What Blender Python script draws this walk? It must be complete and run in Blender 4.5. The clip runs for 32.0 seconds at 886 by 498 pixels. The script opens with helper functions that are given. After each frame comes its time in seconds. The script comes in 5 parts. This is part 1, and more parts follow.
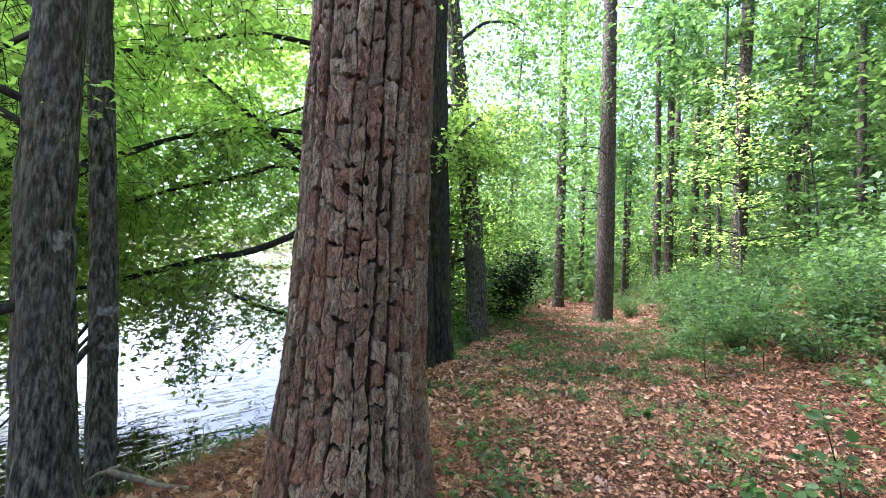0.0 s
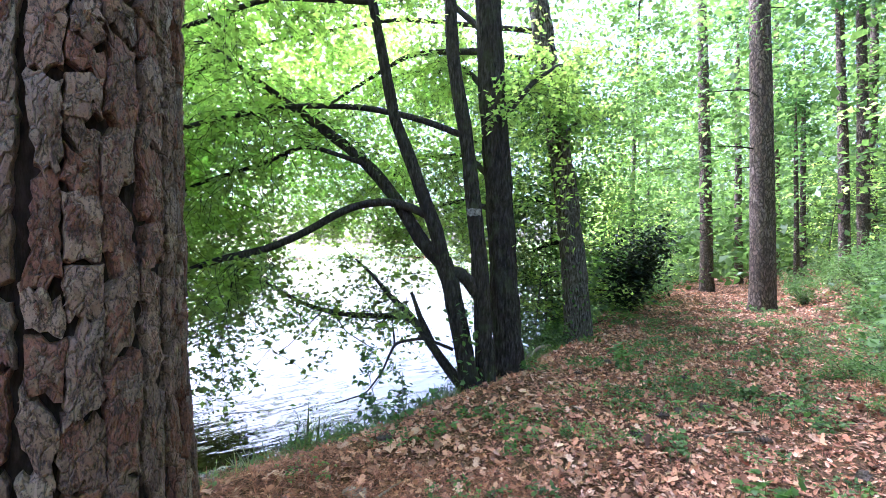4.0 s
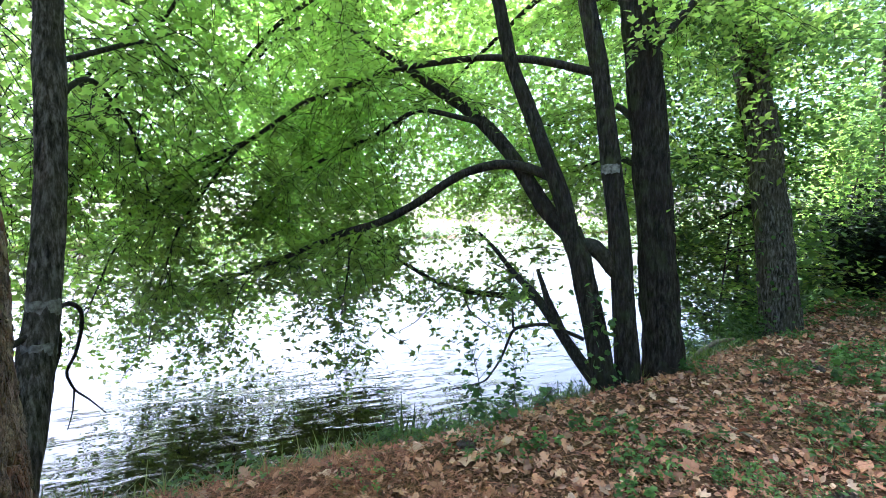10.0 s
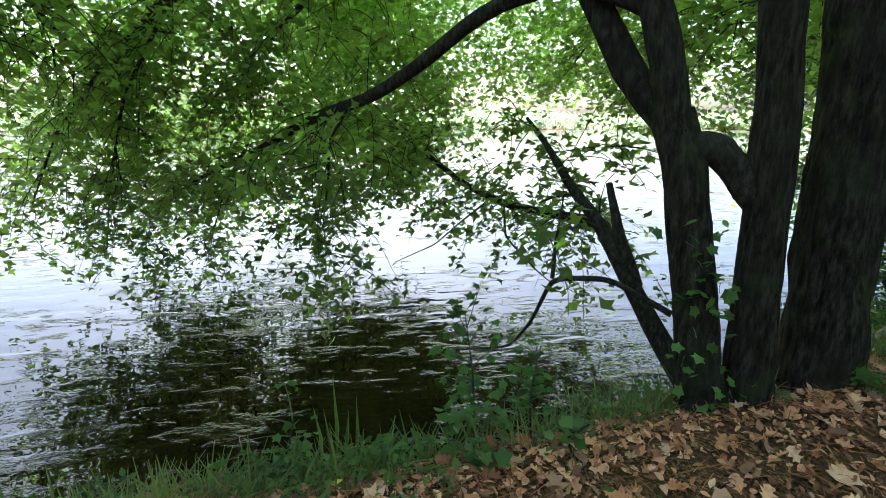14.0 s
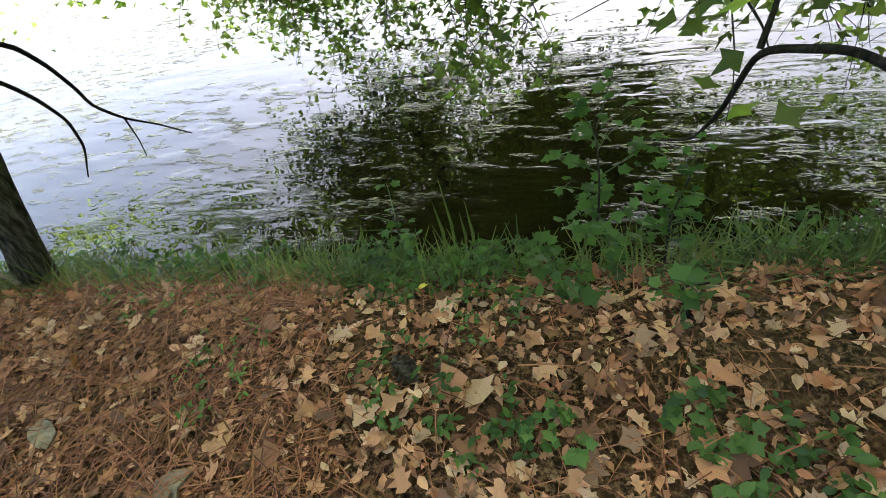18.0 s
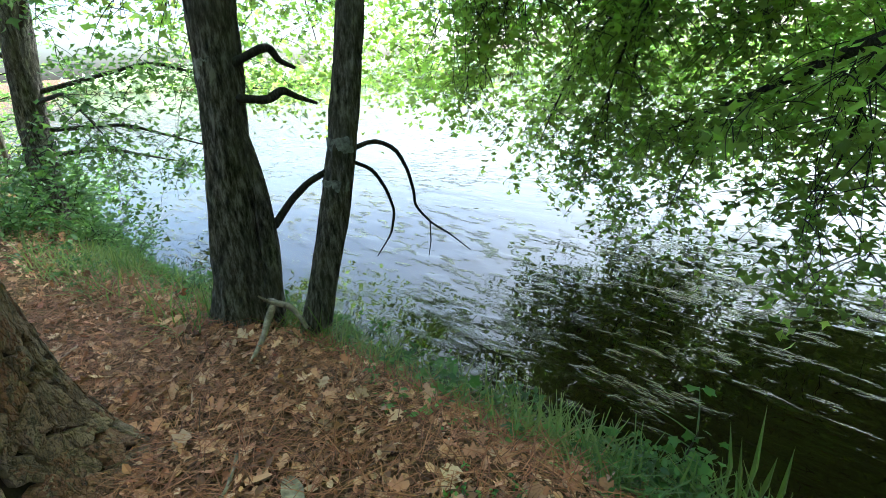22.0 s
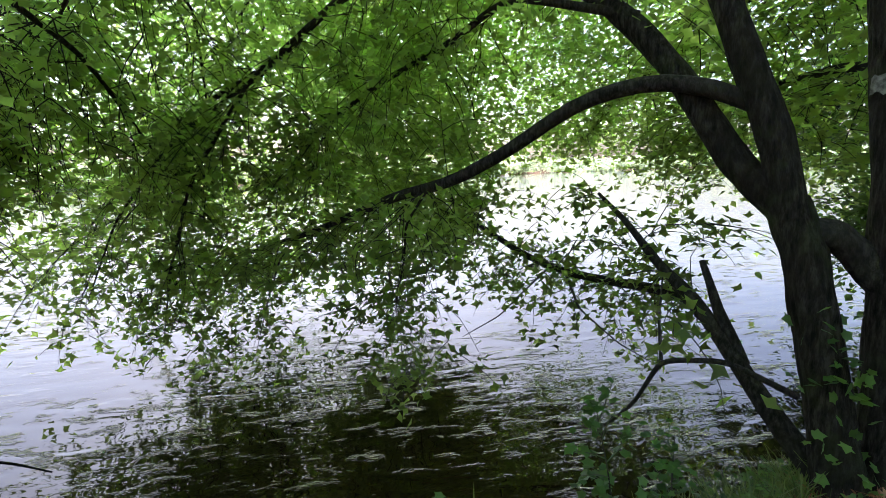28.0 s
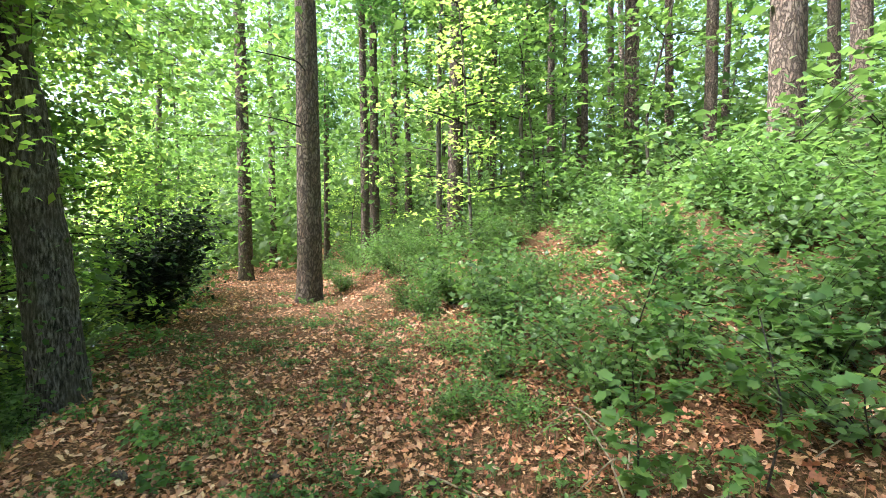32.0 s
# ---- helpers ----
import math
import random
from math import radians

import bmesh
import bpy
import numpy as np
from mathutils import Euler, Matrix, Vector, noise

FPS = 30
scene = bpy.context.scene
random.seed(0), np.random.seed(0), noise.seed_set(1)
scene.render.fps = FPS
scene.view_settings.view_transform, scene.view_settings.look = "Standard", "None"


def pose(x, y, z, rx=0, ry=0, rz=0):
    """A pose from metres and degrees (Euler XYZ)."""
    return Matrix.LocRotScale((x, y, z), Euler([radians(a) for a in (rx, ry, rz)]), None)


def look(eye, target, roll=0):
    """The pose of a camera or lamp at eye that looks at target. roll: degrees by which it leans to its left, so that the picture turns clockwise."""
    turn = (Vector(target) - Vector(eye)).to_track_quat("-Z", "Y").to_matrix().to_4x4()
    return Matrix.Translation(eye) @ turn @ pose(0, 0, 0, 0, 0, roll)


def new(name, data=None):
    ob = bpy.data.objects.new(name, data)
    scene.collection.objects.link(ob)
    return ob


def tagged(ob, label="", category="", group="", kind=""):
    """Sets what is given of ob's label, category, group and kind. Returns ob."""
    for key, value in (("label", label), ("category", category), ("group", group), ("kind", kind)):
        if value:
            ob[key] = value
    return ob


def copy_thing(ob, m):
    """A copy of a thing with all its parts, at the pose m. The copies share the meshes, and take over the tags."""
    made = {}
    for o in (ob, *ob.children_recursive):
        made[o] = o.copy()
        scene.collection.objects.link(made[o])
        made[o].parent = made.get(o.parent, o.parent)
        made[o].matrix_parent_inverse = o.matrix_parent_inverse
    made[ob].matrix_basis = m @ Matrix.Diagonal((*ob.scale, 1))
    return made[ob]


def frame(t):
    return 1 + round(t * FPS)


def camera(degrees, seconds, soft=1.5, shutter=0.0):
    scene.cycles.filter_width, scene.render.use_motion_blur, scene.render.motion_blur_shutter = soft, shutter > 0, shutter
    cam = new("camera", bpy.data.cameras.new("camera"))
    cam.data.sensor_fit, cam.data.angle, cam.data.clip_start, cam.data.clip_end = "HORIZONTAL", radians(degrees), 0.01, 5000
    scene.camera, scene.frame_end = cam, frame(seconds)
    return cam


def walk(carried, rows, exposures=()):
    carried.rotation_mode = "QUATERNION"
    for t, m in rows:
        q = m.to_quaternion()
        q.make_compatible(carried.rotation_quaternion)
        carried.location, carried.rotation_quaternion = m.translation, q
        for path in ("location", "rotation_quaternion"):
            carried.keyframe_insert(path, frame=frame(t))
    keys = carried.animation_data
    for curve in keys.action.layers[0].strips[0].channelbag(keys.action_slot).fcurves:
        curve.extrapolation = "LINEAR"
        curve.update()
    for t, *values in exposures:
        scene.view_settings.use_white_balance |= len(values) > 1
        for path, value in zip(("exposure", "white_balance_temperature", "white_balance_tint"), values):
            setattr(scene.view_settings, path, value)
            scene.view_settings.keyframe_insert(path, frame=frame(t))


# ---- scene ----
cam = camera(86.5, 32.0, soft=0.8)

# t, x, y, z, yaw to the left of +y, pitch, roll (metres, degrees)
PATH = [
    (0, -0.079, -0.000, 1.341, 1.43, 2.88, 2.79),
    (0.5, 0.127, 0.138, 1.379, 4.32, 2.56, 3.19),
    (1, 0.311, 0.276, 1.420, 7.33, 2.62, 2.90),
    (1.5, 0.463, 0.441, 1.451, 9.31, 1.64, 3.40),
    (2, 0.587, 0.658, 1.467, 10.66, 0.52, 3.62),
    (2.5, 0.657, 0.833, 1.468, 12.02, -0.37, 3.51),
    (4.5, 0.836, 1.716, 1.406, 22.68, 1.29, -0.90),
    (5, 0.826, 1.858, 1.398, 29.18, 1.27, -1.30),
    (5.5, 0.858, 1.978, 1.383, 34.32, 1.02, -1.23),
    (6, 0.865, 2.030, 1.371, 37.36, -0.13, -1.30),
    (6.5, 0.865, 2.027, 1.361, 41.22, -1.03, -1.31),
    (7, 0.862, 2.002, 1.355, 44.22, -1.46, -1.21),
    (7.5, 0.869, 1.992, 1.353, 46.07, -1.68, -1.49),
    (8, 0.887, 2.002, 1.352, 46.64, -1.74, -1.55),
    (8.5, 0.910, 2.064, 1.350, 43.26, -1.70, -1.77),
    (9, 0.947, 2.179, 1.348, 39.97, -1.79, -1.56),
    (9.5, 1.008, 2.295, 1.351, 39.79, -1.44, -1.14),
    (10, 1.033, 2.473, 1.359, 39.65, -2.07, -0.93),
    (10.5, 0.975, 2.773, 1.357, 39.26, -2.57, -0.90),
    (11, 0.958, 2.995, 1.353, 41.06, -3.84, -0.36),
    (11.5, 0.936, 3.241, 1.322, 42.95, -4.48, 0.10),
    (12, 0.889, 3.451, 1.318, 44.60, -5.71, 0.43),
    (12.5, 0.765, 3.666, 1.313, 45.71, -6.99, 0.33),
    (13, 0.583, 3.909, 1.316, 47.78, -8.00, 0.55),
    (13.5, 0.463, 4.048, 1.314, 49.45, -11.21, 0.78),
    (14, 0.338, 4.235, 1.309, 51.69, -14.99, 0.46),
    (14.5, 0.260, 4.366, 1.308, 53.03, -20.33, -0.30),
    (16.5, 0.295, 4.967, 1.258, 69.63, -37.08, -11.32),
    (17, 0.239, 4.920, 1.283, 72.23, -39.82, -11.14),
    (17.5, 0.247, 4.960, 1.274, 82.93, -39.84, -13.60),
    (18, 0.231, 4.911, 1.283, 86.42, -40.91, -14.66),
    (18.5, 0.233, 4.911, 1.215, 91.94, -38.54, -15.95),
    (19, 0.196, 4.865, 1.220, 95.65, -38.97, -14.94),
    (19.5, 0.176, 4.792, 1.221, 100.34, -38.20, -13.08),
    (20, 0.170, 4.736, 1.246, 104.18, -36.63, -10.79),
    (20.5, 0.168, 4.686, 1.288, 107.03, -33.77, -8.77),
    (21, 0.138, 4.587, 1.308, 108.16, -29.22, -6.79),
    (21.5, 0.112, 4.494, 1.337, 107.81, -25.09, -4.82),
    (22, 0.085, 4.376, 1.345, 106.96, -20.93, -2.99),
    (22.5, -0.009, 4.265, 1.358, 106.69, -17.09, -3.21),
    (23, -0.086, 4.201, 1.378, 105.61, -14.20, -4.06),
    (23.5, -0.131, 4.173, 1.399, 102.69, -11.82, -4.57),
    (24, -0.169, 4.157, 1.417, 97.71, -9.75, -4.61),
    (24.5, -0.214, 4.113, 1.416, 91.70, -8.43, -4.36),
    (26.5, -0.104, 3.901, 1.464, 73.73, -9.80, -4.73),
    (27, -0.126, 3.770, 1.443, 67.89, -9.33, -1.31),
    (27.5, -0.190, 3.760, 1.517, 59.27, -9.61, -1.70),
    (28, -0.144, 3.728, 1.564, 50.11, -9.58, -1.37),
    (28.5, -0.172, 3.740, 1.596, 36.87, -10.07, -0.61),
    (29, -0.096, 3.808, 1.543, 22.88, -8.29, -0.20),
    (29.5, 0.164, 3.879, 1.568, 9.29, -6.84, 0.55),
    (30, 0.370, 3.925, 1.611, -1.63, -5.39, 1.00),
    (30.5, 0.530, 4.057, 1.629, -12.71, -4.56, 1.41),
    (31, 0.611, 4.129, 1.623, -20.10, -3.94, 0.41),
    (31.5, 0.774, 4.229, 1.589, -25.71, -2.70, 0.16),
    (32, 0.934, 4.330, 1.583, -35.13, -1.57, -0.15),
]


def eye_pose(x, y, z, yaw, pitch, roll):
    return pose(x, y, z, 90 + pitch, 0, yaw) @ pose(0, 0, 0, 0, 0, roll)


BASE = 3.2
EXPOSURES = [(t, BASE + e, kelvin, tint) for t, e, kelvin, tint in ((0, -0.6, 5200, 24), (1, -0.88, 5350, 18), (2, -0.75, 5250, 12), (4, -0.3, 4950, 30), (5, -0.35, 4800, 22), (8, -0.72, 4850, 16), (9, -0.45, 4900, 22), (11, -0.65, 5100, 16), (13, -0.85, 5250, 12), (14.5, -1.05, 5450, 9), (17, -0.72, 6000, 14), (19, -0.68, 5850, 11), (21, -0.68, 5250, 0), (23, -0.92, 5200, 2), (24.5, -0.95, 5350, 10), (27, -1.25, 5450, 18), (28.5, -1.15, 5600, 18), (30, -0.6, 5700, 38), (31, -0.48, 5850, 26), (32, -0.55, 5800, 10))]
walk(cam, [(row[0], eye_pose(*row[1:])) for row in PATH], EXPOSURES)

# ---- light ----
SUN_EL, SUN_AZ = 54.0, 66.0  # degrees above the horizon; to the left of +y
world = bpy.data.worlds.new("sky")
scene.world = world
world.use_nodes = True
wn = world.node_tree.nodes
sky = wn.new("ShaderNodeTexSky")
sky.sky_type, sky.sun_disc = "NISHITA", False
sky.sun_elevation, sky.sun_rotation = radians(SUN_EL), radians(-SUN_AZ)
sky.air_density, sky.dust_density, sky.ozone_density = 1.0, 6.0, 0.8
wn["Background"].inputs["Strength"].default_value = 0.15
world.node_tree.links.new(sky.outputs[0], wn["Background"].inputs["Color"])
sun_data = bpy.data.lights.new("sun", "SUN")
sun_data.energy, sun_data.angle, sun_data.color = 3.8, radians(12), (1.0, 0.97, 0.92)
sun = new("sun", sun_data)
sun_dir = Vector((-math.sin(radians(SUN_AZ)) * math.cos(radians(SUN_EL)), math.cos(radians(SUN_AZ)) * math.cos(radians(SUN_EL)), math.sin(radians(SUN_EL))))
sun.matrix_world = look(sun_dir * 60, (0, 0, 0))

rng = np.random.default_rng(7)


# ---- materials ----
def material(name):
    m = bpy.data.materials.new(name)
    m.use_nodes = True
    t = m.node_tree
    return m, t, t.nodes["Principled BSDF"]


def node(t, kind, **values):
    n = t.nodes.new(kind)
    for k, v in values.items():
        n.inputs[k.replace("_", " ")].default_value = v
    return n


def ramp(t, fac, stops):
    r = t.nodes.new("ShaderNodeValToRGB")
    while len(r.color_ramp.elements) < len(stops):
        r.color_ramp.elements.new(0.5)
    for e, (p, c) in zip(r.color_ramp.elements, stops):
        e.position, e.color = p, (*c, 1)
    t.links.new(fac, r.inputs[0])
    return r.outputs[0]


def mapped(t, scale, space="Object"):
    tc = t.nodes.new("ShaderNodeTexCoord")
    mp = t.nodes.new("ShaderNodeMapping")
    mp.inputs["Scale"].default_value = scale
    t.links.new(tc.outputs[space], mp.inputs["Vector"])
    return mp.outputs[0]


def noise_of(t, vec, scale, detail=5.0, rough=0.6):
    n = node(t, "ShaderNodeTexNoise", Scale=scale, Detail=detail, Roughness=rough)
    t.links.new(vec, n.inputs["Vector"])
    return n.outputs["Fac"]


def mix(t, fac, a, b, mode="MIX"):
    n = t.nodes.new("ShaderNodeMix")
    n.data_type, n.blend_type = "RGBA", mode
    if isinstance(fac, (int, float)):
        n.inputs[0].default_value = fac
    else:
        t.links.new(fac, n.inputs[0])
    for s, v in ((6, a), (7, b)):
        if isinstance(v, tuple):
            n.inputs[s].default_value = (*v, 1)
        else:
            t.links.new(v, n.inputs[s])
    return n.outputs[2]


def bump(t, height, strength, distance, bsdf):
    b = node(t, "ShaderNodeBump", Strength=strength, Distance=distance)
    t.links.new(height, b.inputs["Height"])
    t.links.new(b.outputs[0], bsdf.inputs["Normal"])


def bark_material(name, dark, mid, light, moss=0.0, stretch=0.22, depth=0.02, grain=26.0):
    m, t, b = material(name)
    v = mapped(t, (1, 1, stretch))
    a = noise_of(t, v, grain, 8, 0.7)
    c = noise_of(t, mapped(t, (1, 1, 0.6)), 3.2, 4)
    col = ramp(t, a, [(0.38, dark), (0.5, mid), (0.62, light)])
    col = mix(t, ramp(t, c, [(0.45, (0, 0, 0)), (0.65, (0.6, 0.6, 0.6))]), col, mid)
    if moss:
        g = noise_of(t, mapped(t, (1, 1, 0.8)), 5.5, 5)
        col = mix(t, ramp(t, g, [(0.52, (0, 0, 0)), (0.66, (moss, moss, moss))]), col, (0.075, 0.09, 0.035))
    t.links.new(col, b.inputs["Base Color"])
    b.inputs["Roughness"].default_value = 0.9
    b.inputs["Specular IOR Level"].default_value = 0.2
    bump(t, a, 0.9, depth, b)
    return m


def plate_bark_material():
    """Flaky pine bark: each flake has its own tint, with fine ragged grain."""
    m, t, b = material("pine_plate_bark")
    g = t.nodes.new("ShaderNodeNewGeometry")
    oi = t.nodes.new("ShaderNodeObjectInfo")
    add = t.nodes.new("ShaderNodeMath")
    add.operation = "ADD"
    t.links.new(g.outputs["Random Per Island"], add.inputs[0])
    t.links.new(oi.outputs["Random"], add.inputs[1])
    fr = t.nodes.new("ShaderNodeMath")
    fr.operation = "FRACT"
    t.links.new(add.outputs[0], fr.inputs[0])
    plate = ramp(t, fr.outputs[0], [(0.0, (0.195, 0.111, 0.065)), (0.18, (0.338, 0.227, 0.143)), (0.36, (0.130, 0.074, 0.046)), (0.5, (0.429, 0.312, 0.208)), (0.6, (0.275, 0.122, 0.064)), (0.84, (0.215, 0.09, 0.05)), (0.92, (0.286, 0.179, 0.111)), (1.0, (0.169, 0.100, 0.061))])
    fine = noise_of(t, mapped(t, (1, 1, 0.6)), 190, 6, 0.75)
    flake = noise_of(t, mapped(t, (1, 1, 0.5)), 48, 8, 0.75)
    wv = mapped(t, (1, 1, 0.5))
    warp = node(t, "ShaderNodeTexNoise", Scale=30.0, Detail=6.0)
    t.links.new(wv, warp.inputs["Vector"])
    crack = t.nodes.new("ShaderNodeTexVoronoi")
    crack.feature = "DISTANCE_TO_EDGE"
    crack.inputs["Scale"].default_value = 34.0
    t.links.new(mix(t, 0.06, wv, warp.outputs["Color"], "ADD"), crack.inputs["Vector"])
    step = ramp(t, crack.outputs["Distance"], [(0.0, (0, 0, 0)), (0.10, (1, 1, 1))])
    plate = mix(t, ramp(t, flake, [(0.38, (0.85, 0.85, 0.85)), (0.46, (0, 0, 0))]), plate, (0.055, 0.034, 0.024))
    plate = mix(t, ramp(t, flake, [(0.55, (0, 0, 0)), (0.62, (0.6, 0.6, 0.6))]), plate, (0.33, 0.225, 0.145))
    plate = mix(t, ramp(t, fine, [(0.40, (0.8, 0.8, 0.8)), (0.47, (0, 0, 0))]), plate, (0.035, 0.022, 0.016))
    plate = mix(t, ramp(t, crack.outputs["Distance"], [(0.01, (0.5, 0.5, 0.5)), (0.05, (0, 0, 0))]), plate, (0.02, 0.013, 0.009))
    lichen = noise_of(t, mapped(t, (1, 1, 1)), 9, 6)
    plate = mix(t, ramp(t, lichen, [(0.6, (0, 0, 0)), (0.72, (0.15, 0.15, 0.15))]), plate, (0.17, 0.16, 0.11))
    t.links.new(plate, b.inputs["Base Color"])
    b.inputs["Roughness"].default_value = 0.62
    b.inputs["Specular IOR Level"].default_value = 0.5
    bump(t, mix(t, 0.4, mix(t, 0.45, flake, fine), step), 1.0, 0.03, b)
    return m


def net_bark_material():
    """Bark of the pines farther off: plates parted by a net of furrows, shade painted into them."""
    m, t, b = material("pine_bark")
    v = mapped(t, (1, 1, 0.42))
    warp = node(t, "ShaderNodeTexNoise", Scale=9.0, Detail=6.0)
    t.links.new(v, warp.inputs["Vector"])
    wv = mix(t, 0.22, v, warp.outputs["Color"], "ADD")
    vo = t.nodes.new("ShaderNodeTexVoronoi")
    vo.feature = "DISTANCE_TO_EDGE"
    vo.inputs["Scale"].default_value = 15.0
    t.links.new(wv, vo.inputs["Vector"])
    vc = t.nodes.new("ShaderNodeTexVoronoi")
    vc.inputs["Scale"].default_value = 15.0
    t.links.new(wv, vc.inputs["Vector"])
    fine = noise_of(t, mapped(t, (1, 1, 0.4)), 40, 7, 0.7)
    big = noise_of(t, mapped(t, (1, 1, 0.3)), 1.2, 3)
    plate = ramp(t, vc.outputs["Color"], [(0.2, (0.15, 0.11, 0.083)), (0.5, (0.22, 0.172, 0.138)), (0.8, (0.19, 0.13, 0.098))])
    plate = mix(t, ramp(t, fine, [(0.4, (0.7, 0.7, 0.7)), (0.55, (0, 0, 0))]), plate, (0.08, 0.06, 0.045))
    plate = mix(t, ramp(t, big, [(0.45, (0, 0, 0)), (0.65, (0.6, 0.6, 0.6))]), plate, (0.13, 0.095, 0.072))
    # Furrow shade put into the colour, by the same distance as the bump.
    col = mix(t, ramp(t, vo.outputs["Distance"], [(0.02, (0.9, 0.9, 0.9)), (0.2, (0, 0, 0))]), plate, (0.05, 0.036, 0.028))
    t.links.new(col, b.inputs["Base Color"])
    b.inputs["Roughness"].default_value = 0.9
    b.inputs["Specular IOR Level"].default_value = 0.2
    h = ramp(t, vo.outputs["Distance"], [(0.02, (0, 0, 0)), (0.16, (1, 1, 1))])
    bump(t, mix(t, 0.3, h, fine), 1.0, 0.04, b)
    return m


def leaf_material(name, cols, light=0.45, gloss=0.45, clear=3.2):
    """Thin leaf: reflects and lets light through; each leaf has its own tint."""
    m, t, b = material(name)
    g = t.nodes.new("ShaderNodeNewGeometry")
    oi = t.nodes.new("ShaderNodeObjectInfo")
    k = len(cols) - 1
    col = ramp(t, g.outputs["Random Per Island"], [(i / k, c) for i, c in enumerate(cols)])
    big = noise_of(t, mapped(t, (1, 1, 1)), 0.9, 3)
    col = mix(t, ramp(t, big, [(0.4, (0, 0, 0)), (0.65, (0.55, 0.55, 0.55))]), col, tuple(min(1, c * 1.45) for c in cols[-1]))
    hs = t.nodes.new("ShaderNodeHueSaturation")
    mr = t.nodes.new("ShaderNodeMapRange")
    mr.inputs["To Min"].default_value, mr.inputs["To Max"].default_value = 0.8, 1.2
    t.links.new(oi.outputs["Random"], mr.inputs["Value"])
    t.links.new(mr.outputs[0], hs.inputs["Value"])
    t.links.new(col, hs.inputs["Color"])
    t.links.new(hs.outputs[0], b.inputs["Base Color"])
    b.inputs["Roughness"].default_value = gloss
    b.inputs["Specular IOR Level"].default_value = 0.35
    tr = t.nodes.new("ShaderNodeBsdfTranslucent")
    warm = mix(t, 1.0, hs.outputs[0], (1.0, 1.0, 0.7), "MULTIPLY")
    hs2 = t.nodes.new("ShaderNodeHueSaturation")
    hs2.inputs["Value"].default_value = clear
    t.links.new(warm, hs2.inputs["Color"])
    t.links.new(hs2.outputs[0], tr.inputs["Color"])
    ms = t.nodes.new("ShaderNodeMixShader")
    ms.inputs[0].default_value = light
    t.links.new(b.outputs[0], ms.inputs[1])
    t.links.new(tr.outputs[0], ms.inputs[2])
    t.links.new(ms.outputs[0], t.nodes["Material Output"].inputs["Surface"])
    return m


def litter_leaf_material(name, cols):
    m, t, b = material(name)
    g = t.nodes.new("ShaderNodeNewGeometry")
    oi = t.nodes.new("ShaderNodeObjectInfo")
    add = t.nodes.new("ShaderNodeMath")
    add.operation = "ADD"
    t.links.new(g.outputs["Random Per Island"], add.inputs[0])
    t.links.new(oi.outputs["Random"], add.inputs[1])
    fr = t.nodes.new("ShaderNodeMath")
    fr.operation = "FRACT"
    t.links.new(add.outputs[0], fr.inputs[0])
    k = len(cols) - 1
    col = ramp(t, fr.outputs[0], [(i / k, c) for i, c in enumerate(cols)])
    sp = noise_of(t, mapped(t, (1, 1, 1)), 38, 5)
    col = mix(t, ramp(t, sp, [(0.5, (0, 0, 0)), (0.72, (0.6, 0.6, 0.6))]), col, (0.10, 0.055, 0.03))
    t.links.new(col, b.inputs["Base Color"])
    b.inputs["Roughness"].default_value = 0.65
    bump(t, sp, 0.3, 0.004, b)
    return m


def ground_material():
    m, t, b = material("forest_floor")
    v = mapped(t, (1, 1, 1))
    big, mid, fine = noise_of(t, v, 0.6, 4), noise_of(t, v, 7, 7, 0.65), noise_of(t, v, 55, 6, 0.7)
    col = ramp(t, fine, [(0.36, (0.012, 0.006, 0.004)), (0.47, (0.06, 0.028, 0.015)), (0.56, (0.27, 0.145, 0.076)), (0.68, (0.50, 0.315, 0.185))])
    col = mix(t, ramp(t, mid, [(0.42, (0, 0, 0)), (0.62, (0.8, 0.8, 0.8))]), col, (0.13, 0.062, 0.032))
    col = mix(t, ramp(t, big, [(0.48, (0, 0, 0)), (0.7, (0.5, 0.5, 0.5))]), col, (0.10, 0.085, 0.04))
    t.links.new(col, b.inputs["Base Color"])
    b.inputs["Roughness"].default_value = 0.95
    b.inputs["Specular IOR Level"].default_value = 0.15
    bump(t, fine, 0.9, 0.03, b)
    return m


